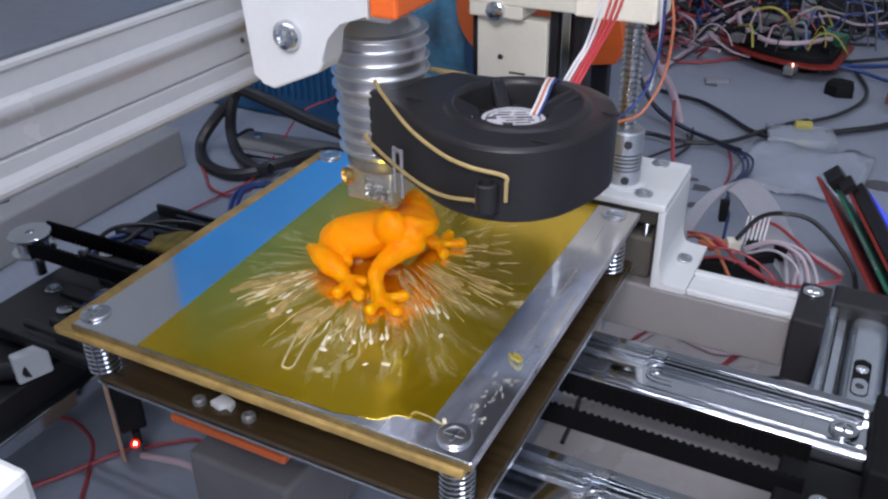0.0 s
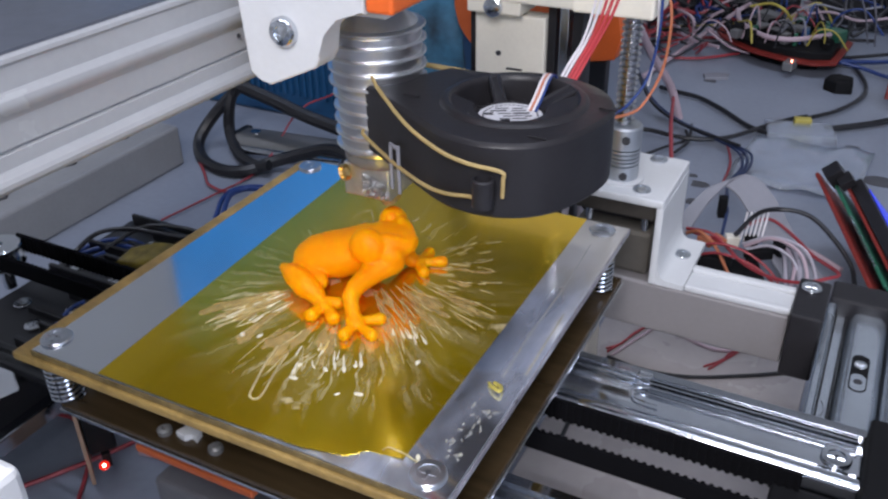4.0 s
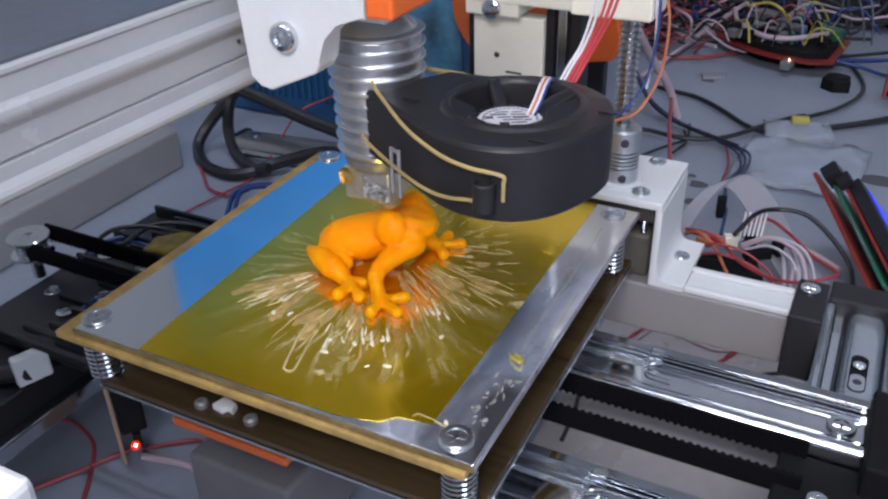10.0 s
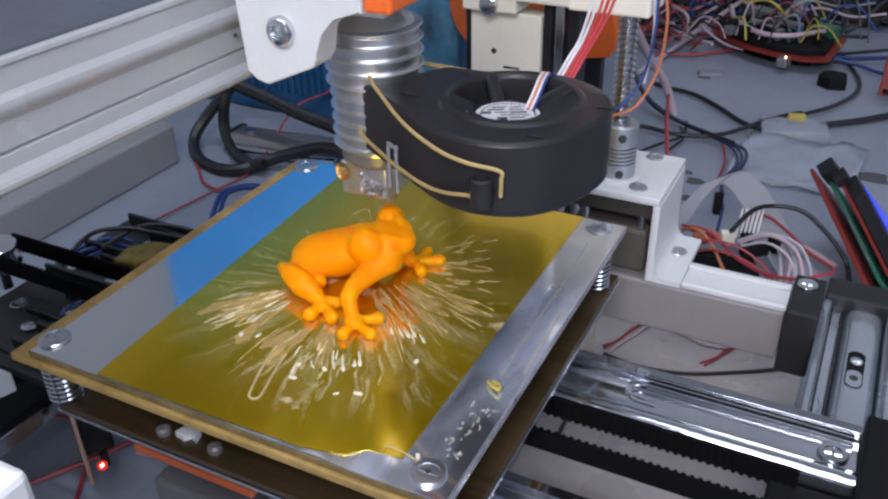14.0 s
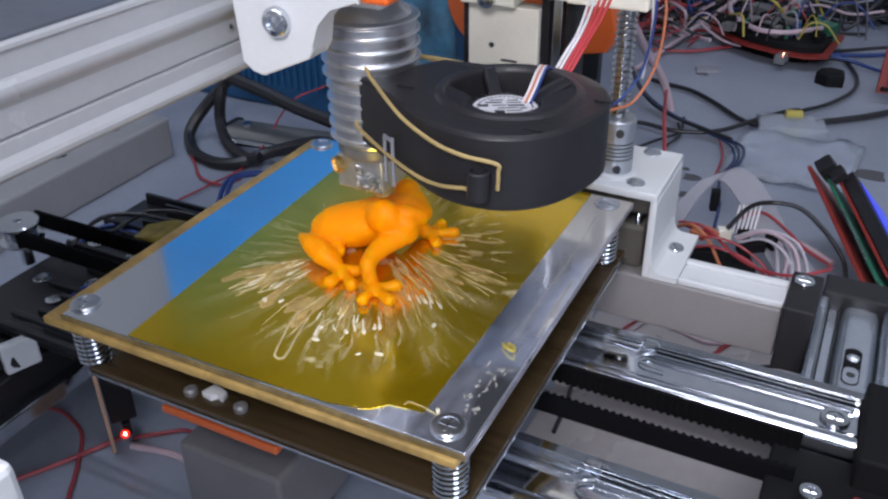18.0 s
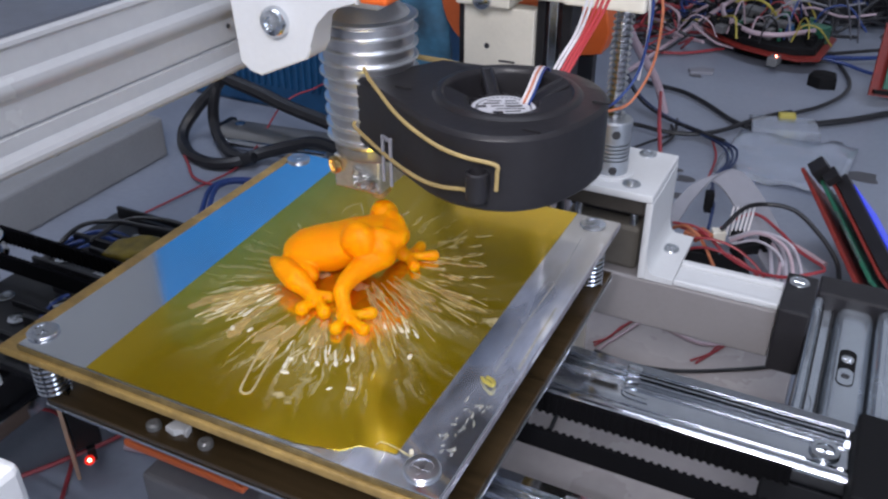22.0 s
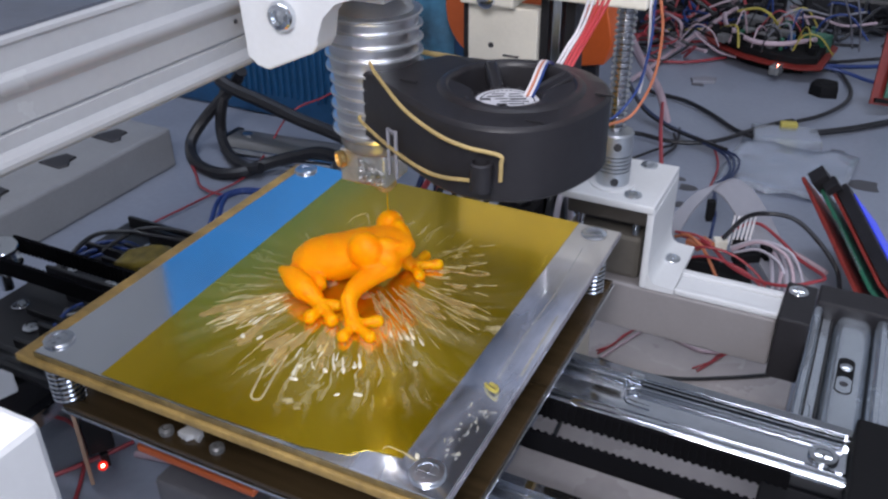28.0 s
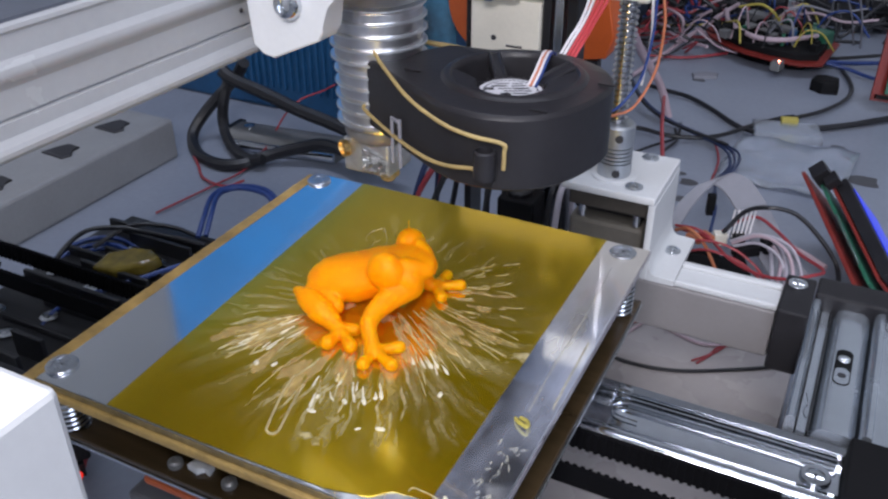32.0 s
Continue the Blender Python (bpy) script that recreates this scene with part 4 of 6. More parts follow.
# ---- the head: beam, bracket, hot end and blower, lifted by the screw ----
def beam():
    b = thing("gantry_beam", (0, -90, 49), "long white lacquered window-frame profile used as a gantry beam", "beam")
    HEAD.append(b)
    d, s = Vector((0.030, 0.99955, 0.0)), Vector((0.99955, -0.030, 0))
    start = Vector((25.0, 46.0, 0))
    sec = [(-2.0, 50.2), (-0.2, 50.3), (0.8, 50.8), (1.5, 51.7), (1.6, 52.6), (1.2, 53.4), (0.4, 54.0), (-0.3, 54.5), (-0.4, 57.2), (-1.0, 57.5), (-1.0, 57.9), (-0.4, 58.2), (-0.4, 63.2), (-0.1, 63.9), (0.5, 64.6), (1.0, 65.5), (1.1, 66.4), (0.9, 67.2), (0.3, 67.9), (-0.4, 68.4), (-0.6, 72.6), (-0.1, 73.2), (-0.2, 74.0), (-1.0, 74.4), (-48, 74.0), (-49, 73.4), (-49, 51), (-48, 50.4)]
    bm = mesh()
    loops = []
    for far in (0.0, -330.0):
        p = start + d * far
        loops.append([p + s * a + Vector((0, 0, h)) for a, h in sec])
    rings(bm, loops)
    part("profile", bm, ALU, b, angle=25)
    bm = mesh()
    p, q = start + d * 0.0, start + d * -330.0
    rings(bm, [[e + s * a + Vector((0, 0, h)) for a, h in ((-1.6, 74.3), (-47.8, 74.3), (-47.8, 75.0), (-1.6, 75.0))] for e in (p, q)])
    part("top_strip", bm, BEAM_TOP, b, "dark grey strip along the top")
    bm = mesh()
    box(bm, 21, 109.6, -130, -90.2, 44, 75.2, 0.7, seg=2)
    part("side_plate", bm, PRINT_WHITE, b, "white printed plate sticking out from the beam")
    for far, h in ((-7, 61.8), (-40, 52.6)):
        bm = mesh()
        p = start + d * far + s * 0.2 + Vector((0, 0, h))
        ball(bm, p, 0.6, (0.6, 1, 1), n=8)
        part("speck", bm, INK, b)


def bracket():
    b = thing("head_bracket", (45, 35, 55), "cream white printed bracket bolted to the beam end", "bracket")
    HEAD.append(b)
    bm = mesh()
    out = [(33.5, 90), (35.6, 58.0), (38.0, 56.0), (41.0, 55.4), (53.5, 61.0), (55.0, 63.5), (56.0, 69.0), (59.5, 72.6), (66.6, 74.0), (67.4, 90)]
    prism(bm, [(x, z) for x, z in out], -36, -29, turn=(90, 0, 0), bevel=0.5)
    part("plate", bm, PRINT_WHITE, b)
    bm = mesh()
    box(bm, 34, 67.4, 36.2, 66, 71, 90, 0.8)
    part("arm", bm, PRINT_WHITE, b)
    bm = mesh()
    lathe(bm, [(3.3, 0), (3.3, 1.2), (2.7, 2.0), (1.6, 2.2), (1.5, 1.2), (0.6, 1.1)], (46.6, 28.9, 68.4), 20, (0, -1, 0))
    part("bolt", bm, STEEL, b, "domed steel bolt")
    bm = mesh()
    box(bm, 67.8, 74.2, 27.6, 48, 74.8, 90, 0.8)
    part("orange_clamp", bm, ORANGE, b, "orange printed clamp")


def hot_end():
    h = thing("hot_end", (54.2, 53, 17.4), "turned aluminium hot end with stacked cooling fins", "hot end")
    HEAD.append(h)
    c = (54.2, 53, 0)
    bm = mesh()
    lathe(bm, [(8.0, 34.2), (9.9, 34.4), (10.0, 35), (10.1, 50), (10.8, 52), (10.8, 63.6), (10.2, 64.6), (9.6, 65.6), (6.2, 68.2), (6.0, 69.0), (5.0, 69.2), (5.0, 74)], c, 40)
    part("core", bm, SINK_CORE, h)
    bm = mesh()
    lathe(bm, [(4.0, 30.4), (8.6, 30.6), (9.4, 32.0), (9.4, 34.1)], c, 32)
    part("neck", bm, GREY_MOTOR, h)
    for k in range(1, 11):
        z = 32.4 + 3.2 * k
        bm = mesh()
        r = 11.8 if k > 5 else 11.1
        lathe(bm, [(9.5, z - 0.15), (r - 0.2, z), (r, z + 0.12), (r, z + 0.4), (r - 0.2, z + 0.55), (9.5, z + 0.8)], c, 48)
        part("fin", bm, SINK, h)
    bm = mesh()
    box(bm, 46.4, 59.5, 46.5, 58.5, 21.6, 30.6, 0.5)
    blk = part("heater_block", bm, DULL_ALU, h, "scuffed aluminium heater block")
    bm = mesh()
    lathe(bm, [(2.2, 0), (2.2, 1.4), (1.6, 1.6), (1.4, 0.8)], (47.6, 46.3, 28.0), 16, (-0.5, -0.85, 0))
    part("brass_screw", bm, BRASS, blk, "brass clamping screw")
    bm = mesh()
    lathe(bm, [(0.4, 17.4), (0.5, 17.4), (2.2, 19.2), (2.6, 19.4), (2.6, 21.6)], (56, 53, 0), 18)
    part("nozzle", bm, BRASS, blk, "brass nozzle with burnt plastic")
    bm = mesh()
    nx, nz = 12, 12
    rnd = random.Random(5)
    sheet = [[bm.verts.new((52.0 + 7.6 * i / nx, 46.1 - 1.1 * rnd.random() * (0 < i < nx) * (0 < k < nz), 22.2 + 6.8 * k / nz - 3.0 * i / nx * (k / nz) ** 2)) for i in range(nx + 1)] for k in range(nz + 1)]
    for k in range(nz):
        for i in range(nx):
            bm.faces.new((sheet[k][i], sheet[k][i + 1], sheet[k + 1][i + 1]))
            bm.faces.new((sheet[k][i], sheet[k + 1][i + 1], sheet[k + 1][i]))
    bmesh.ops.solidify(bm, geom=bm.faces[:], thickness=-0.25)
    part("foil", bm, DULL_ALU, blk, "crumpled silver foil", flat=True)
    bm = mesh()
    ball(bm, (56.3, 51.6, 19.9), 2.3, (1.0, 1.0, 0.8), n=12)
    part("burnt_plastic", bm, BAND, blk, "lump of burnt plastic on the nozzle")


def blower():
    f = thing("blower_fan", (93.5, 46, 38), "black radial blower fan with a printed round label", "fan")
    HEAD.append(f)
    c, R, a = Vector((93.2, 46, 0)), 21.5, radians(31)
    hubc = Vector((92.2, 44.9, 0))
    u, w = Vector((-math.cos(a), math.sin(a), 0)), Vector((math.sin(a), math.cos(a), 0))
    outline = []
    # the round housing, then the straight outlet
    for k in range(49):
        t = radians(-90 + 250 * k / 48)
        r = R + 0.4 - 2.6 * math.exp(-((k - 20) / 7) ** 2)
        outline.append(c + (-u) * math.cos(t) * r + w * math.sin(t) * r)
    corners = [outline[-1], c + u * 29.5 + w * 1.0, c + u * 29.5 - w * R, outline[0]]
    for p, q in zip(corners, corners[1:]):
        outline += [p.lerp(q, k / 10) for k in range(1, 11)]
    outline.pop()
    body = [(p.x, p.y) for p in outline]
    bm = mesh()
    # the inlet is a sunk ring in the lid
    n = len(body)
    def ring(points, z):
        return [Vector((x, y, z)) for x, y in points]
    eye = Vector((91.6, 48.4, 0))
    inner = lambda r: [(eye.x + (Vector((x, y, 0)) - c).normalized().x * r, eye.y + (Vector((x, y, 0)) - c).normalized().y * r) for x, y in body]
    ins = lambda d: [(x + (c.x - x) * d, y + (c.y - y) * d) for x, y in body]
    rings(bm, [ring(ins(0.02), 36.9), ring(body, 37.4), ring(body, 52.4), ring(ins(0.015), 53.0), ring(ins(0.04), 53.3), ring(inner(16.4), 53.3), ring(inner(15.9), 53.8), ring(inner(15.2), 54.1), ring(inner(14.4), 54.1), ring(inner(13.9), 53.7), ring(inner(13.6), 52.6), ring(inner(13.4), 46.6)])
    part("housing", bm, BLACK, f)
    bm = mesh()
    lathe(bm, [(7.6, 44.2), (7.6, 50.9), (7.4, 51.4), (7.2, 51.4), (7.1, 51.0), (0.6, 51.0)], hubc, 36)
    hub = part("hub", bm, BLACK, f)
    bm = mesh()
    lathe(bm, [(7.4, 46.4), (7.4, 47.6), (11.4, 47.8), (11.8, 46.4)], hubc, 36)
    part("impeller_disc", bm, BLACK, f)
    bm = mesh()
    lathe(bm, [(0.3, 51.05), (7.0, 51.05), (7.0, 51.2), (0.3, 51.2)], hubc, 36)
    lab = part("label_disc", bm, LABEL, hub, "round silver label with black print")
    # unreadable print as plain bars: rows of type, a dark device and a line of type round the edge
    for dx, dy, l, b in ((-1.6, 3.9, 3.0, 0.5), (1.9, 3.7, 2.4, 0.5), (-2.4, 2.5, 3.6, 0.7), (2.0, 2.3, 3.2, 0.5), (-4.6, 0.9, 2.0, 1.3), (-1.2, 0.9, 3.0, 0.5), (2.4, 0.7, 3.6, 0.9), (0.6, -0.7, 4.4, 0.5), (3.8, -0.9, 1.6, 0.6), (1.8, -2.2, 3.4, 0.6), (-1.4, -2.6, 2.2, 1.5), (1.2, -3.7, 2.8, 0.5)):
        bm = mesh()
        p = hubc + Vector((dx * 0.88 - dy * 0.47, dx * 0.47 + dy * 0.88, 0))
        box(bm, p.x - l / 2, p.x + l / 2, p.y - b / 2, p.y + b / 2, 51.2, 51.25, turn=(0, 0, 28))
        part("print_bar", bm, INK, lab)
    for k in range(22):
        t = radians(20 + 9.5 * k)
        bm = mesh()
        p = hubc + Vector((math.cos(t), math.sin(t), 0)) * 5.9
        box(bm, p.x - 0.22, p.x + 0.22, p.y - 0.3, p.y + 0.3, 51.2, 51.25, turn=(0, 0, math.degrees(t)))
        part("print_bar", bm, INK, lab)
    # the closed front of the inlet, between hub and rim
    bm = mesh()
    arc = [radians(a) for a in range(-170, 35, 6)]
    low = [hubc + Vector((math.cos(t), math.sin(t), 0)) * 7.6 for t in arc]
    out = [eye + Vector((math.cos(t), math.sin(t), 0)) * 14.4 for t in arc]
    rings(bm, [[a + Vector((0, 0, 50.4)), b + Vector((0, 0, 50.4)), b + Vector((0, 0, 53.7)), a.lerp(b, 0.3) + Vector((0, 0, 53.2)), a.lerp(b, 0.06) + Vector((0, 0, 52.9)), a + Vector((0, 0, 52.2))] for a, b in zip(low, out)])
    part("inlet_cover", bm, BLACK, f)
    for ang, half in ((132, 1.5), (48, 2.2)):
        bm = mesh()
        d = Vector((math.cos(radians(ang)), math.sin(radians(ang)), 0))
        p, q = hubc + d * 7.0, eye + d * 14.6
        s = Vector((-d.y, d.x, 0))
        rings(bm, [[e + s * a + Vector((0, 0, h)) for a, h in ((-half, 50.6), (half, 50.6), (half, top), (half - 0.4, top + 0.4), (half - 0.9, top), (0.9 - half, top), (0.4 - half, top + 0.4), (-half, top))] for e, top in ((p, 51.9), (p.lerp(q, 0.5), 53.2), (q, 53.9))])
        part("spoke", bm, BLACK, f)
    for dx, dy, r in ((2.6, -8.4, 0.9), (-6.4, -7.4, 0.5), (9.0, -5.0, 0.5)):
        bm = mesh()
        ball(bm, hubc + Vector((dx, dy, 53.3)), r, (1, 1, 0.6), n=10)
        part("moulded_stud", bm, BLACK, f)
    for k in range(28):
        t = 2 * math.pi * k / 28
        bm = mesh()
        p = c + Vector((math.cos(t), math.sin(t), 0)) * 11.8
        box(bm, p.x - 1.3, p.x + 1.3, p.y - 0.2, p.y + 0.2, 44, 49.5, turn=(0, 0, math.degrees(t) + 40))
        part("blade", bm, BLACK, f)
    # peg at the front, and the glued transparent strip
    bm = mesh()
    p = Vector((96.2, 22.4, 0))
    lathe(bm, [(2.3, 40.6), (2.3, 46.4), (1.8, 46.7), (1.7, 44.6)], p, 20)
    part("mounting_peg", bm, BLACK, f)
    # bent clear strip on the outlet
    bm = mesh()
    for x, y, z0, z1 in ((68.0, 34.4, 33.0, 44.2), (70.9, 32.7, 33.0, 44.8)):
        box(bm, x - 0.35, x + 0.35, y - 0.3, y + 0.3, z0, z1, 0.1)
    box(bm, 67.4, 71.6, 33.2, 33.8, 43.6, 44.4, 0.1, turn=(0, 0, -31))
    part("clear_strip", bm, GREY_RIBBON, f, "bent clear plastic strip")
    for x, y, z in ((70, 41, 53.4), (84, 66, 53.4), (104, 31, 53.4), (112, 51, 53.4)):
        bm = mesh()
        box(bm, x - 2, x + 2, y - 0.4, y + 0.4, z, z + 0.35, 0.1)
        part("lid_rib", bm, BLACK, f)
    # rubber bands round the fan and the fins
    bm = mesh()
    tube(bm, [(61.0, 39.4, 57.0), (62.6, 38.0, 56.2), (64.9, 36.2, 55.3), (74.3, 30.6, 51.3), (85.3, 24.3, 50.0), (92.7, 22.8, 49.1), (99.6, 23.4, 48.4), (100.0, 23.5, 46.5), (99.9, 23.6, 42.7)], 0.44, 8)
    part("rubber_band", bm, BAND, f, "yellow rubber band stretched round the fan")
    bm = mesh()
    tube(bm, [(56.0, 42.2, 42.3), (57.4, 40.6, 41.5), (69.5, 33.4, 39.9), (79.9, 27.2, 39.9), (87.1, 23.7, 40.9), (92.9, 22.8, 41.9), (95, 21.4, 42.2)], 0.44, 8)
    part("rubber_band", bm, BAND, f, "yellow rubber band stretched round the fan")
    bm = mesh()
    tube(bm, [(57, 65.6, 52.0), (60, 66, 51.4), (67, 66.6, 51.0), (74.0, 67, 50.6), (84, 69, 50)], 0.7, 8)
    part("rubber_band", bm, BAND, f, "yellow rubber band stretched round the fan")


beam()
bracket()
hot_end()
blower()


# ---- the lift: screw, coupling, motor and printed column ----
def z_carriage():
    z = thing("lift_carriage", (30, 190, 0), "cream printed carriage plate riding on the lift column", "carriage")
    HEAD.append(z)
    bm = mesh()
    box(bm, 17, 46, 186, 194, -30, 30, 0.6)
    part("slider_plate", bm, PRINT_CREAM, z)
    bm = mesh()
    lathe(bm, [(1.1, 0), (1.1, -0.3), (0.9, -0.4)], (27.0, 186.0, 14.4), 16, (0, 1, 0))
    part("dent", bm, INK, z)
    bm = mesh()
    box(bm, 16, 88, 180, 200, 36, 60, 0.8)
    box(bm, 16, 38, 180.4, 200, 31, 36.4, 0.8)
    part("cross_plate", bm, PRINT_CREAM, z)
    bm = mesh()
    lathe(bm, [(3.6, 0), (3.6, 1.6), (2.4, 2.4), (0.6, 2.4)], (27.5, 180, 34), 20, (0, -1, 0))
    part("bolt", bm, STEEL, z)
    bm = mesh()
    box(bm, 80, 103.5, 116, 132, 54.0, 66, 0.8)
    box(bm, 80, 88, 131, 181, 56.0, 64, 0.8)
    part("nut_arm", bm, PRINT_CREAM, z)


def z_drive():
    d = thing("lift_column", (60, 200, Z_TABLE), "dark steel lift column standing on the table", "column")
    for x0, x1, mat in ((14, 17, BLACK_DULL), (46.2, 49.5, BLACK_DULL), (51, 54.5, STEEL), (56, 60, BLACK_DULL)):
        bm = mesh()
        box(bm, x0, x1, 188, 200, Z_TABLE, 92, 0.4)
        part("upright", bm, mat, d)
    s = thing("lift_screw", (96.5, 122, 4), "threaded steel lift screw with an aluminium coupling", "lead screw")
    bm = mesh()
    loops = []
    for k in range(440):
        z = 18 + k * 0.3
        r = (2.1, 2.1, 2.5, 3.05, 3.05, 2.5)[k % 6]
        loops.append([(96.5 + r * math.cos(t), 122 + r * math.sin(t), z) for t in (2 * math.pi * j / 16 for j in range(16))])
    rings(bm, loops)
    part("thread", bm, THREAD, s)
    bm = mesh()
    prof = [(5.2, 4.0), (5.2, 8.6)]
    for k in range(5):
        prof += [(5.2, 9 + k * 1.25), (4.2, 9.05 + k * 1.25), (4.2, 9.5 + k * 1.25), (5.2, 9.55 + k * 1.25)]
    lathe(bm, prof + [(5.2, 20.9), (4.8, 21.4), (2.0, 21.4)], (97.3, 121, 0), 28)
    c = part("coupling", bm, COUPLING, s, "slit aluminium shaft coupling")
    for z in (6.4, 18.0):
        bm = mesh()
        cyl(bm, (99.2, 116.4, z), (99.3, 115.8, z), 1.25, n=14)
        part("grub_screw", bm, INK, c)


def rear_block():
    b = thing("rear_motor", (49, 167, Z_TABLE), "small black motor block with cables standing behind the bed", "motor")
    bm = mesh()
    box(bm, 41.5, 57, 160, 174, Z_TABLE, -35.5, 0.8)
    part("body", bm, BLACK_CHIP, b)
    bm = mesh()
    lathe(bm, [(5.0, -35.5), (5.0, -33.6), (4.4, -33.0), (1.0, -33.0)], (48.6, 167, 0), 20)
    part("cap", bm, BLACK_DULL, b)
    for x, lean, mat in ((33, 2, BLACK_WIRE), (36.5, -1, BLACK_WIRE), (60.5, 1, BLACK_WIRE), (64.5, 0.6, LILAC_WIRE), (3, 9, BLACK_WIRE), (-3, 6, NAVY_WIRE), (-8, 12, RED_WIRE)):
        bm = mesh()
        tube(bm, [(x, 168, Z_TABLE + 1), (x + 0.4 * lean, 166, -64), (x + lean, 164, -44), (x + 1.6 * lean, 169, -30), (x + 1.2 * lean, 182, -40), (x, 190, Z_TABLE + 1)], 1.3, 8)
        part("cable", bm, mat, b)


def base_board():
    bm = mesh()
    box(bm, 84, 162, -60, 178, Z_TABLE, Z_TABLE + 2.0, 0.4)
    single("base_board", bm, BASE_BOARD, (120, 60, Z_TABLE), "pale warm grey board lying under the cross stage", "board")


def motor_mount():
    m = thing("motor_mount", (110, 125, -45), "white printed motor mount and frame bar", "printed frame")
    bm = mesh()
    box(bm, 84, 113.7, 110, 142, 1.2, 3.7, 0.5)
    top = part("top_plate", bm, PRINT_WHITE, m)
    bm = mesh()
    lathe(bm, [(7.0, 3.7), (7.0, 4.4), (6.6, 4.6), (6.0, 4.6)], (97.5, 121, 0), 28)
    part("boss", bm, PRINT_WHITE, top)
    bm = mesh()
    box(bm, 111.7, 113.9, 110.4, 142, -25.0, 1.15, 0.5)
    part("side_wall", bm, PRINT_WHITE, m)
    bm = mesh()
    rings(bm, [[(x, y, z) for x, z in ((113.95, -25.0), (122.6, -25.0), (122.6, -23.2), (116.6, -23.0), (115.2, -22.0), (114.4, -20.0), (113.95, -16.0))] for y in (110.8, 140)])
    part("flange", bm, PRINT_WHITE, m, "rounded white flange at the foot of the wall")
    # the bar is white too; its grey paints the shade on the front
    bm = mesh()
    box(bm, 84, 153.4, 110.6, 125, -42.0, -25.1, 0.8)
    part("frame_bar", bm, BAR_SHADED, m, "printed frame bar, the shade on its front put into a grey colour")
    bm = mesh()
    box(bm, 122.65, 153.4, 113.25, 121.95, -25.05, -24.3, 0.2)
    part("bar_cap", bm, PRINT_WHITE, m, "white top of the bar between its ribs, laid over the grey")
    for y0, y1 in ((111.0, 113.2), (122.0, 124.6)):
        bm = mesh()
        box(bm, 122.65, 153.4, y0, y1, -25.05, -23.0, 0.5)
        part("raised_rib", bm, PRINT_WHITE, m)
    for x, y, z in ((105.7, 115.2, 3.8), (104.6, 138.1, 3.8), (117.6, 128.6, -22.9)):
        bm = mesh()
        screw_head(bm, (x, y, z), 2.8, 1.2)
        part("screw", bm, STEEL, m)
    bm = mesh()
    box(bm, 86, 110.4, 114, 140, -25.0, -9.6, 1.6)
    mo = part("stepper_motor", bm, MOTOR_PALE, m, "worn grey stepper motor hung in the mount")
    bm = mesh()
    box(bm, 86, 111.4, 112.5, 140, -4.8, 0.9, 0.8)
    part("upper_plate", bm, MOTOR_DARK, mo, "dark brown upper motor plate")
    bm = mesh()
    box(bm, 86, 109, 120, 139, -9.5, -4.9, 0.4)
    part("lamination", bm, BLACK_DULL, mo)
    for x in (90.0, 107.6):
        bm = mesh()
        cyl(bm, (x, 116, -9.6), (x, 116, -4.8), 1.3, n=12)
        part("long_bolt", bm, STEEL, mo)
    # the bar's foot on the table
    bm = mesh()
    box(bm, 84, 92, 118, 132, Z_TABLE, -42.05, 0.6)
    part("foot", bm, PRINT_CREAM, m)


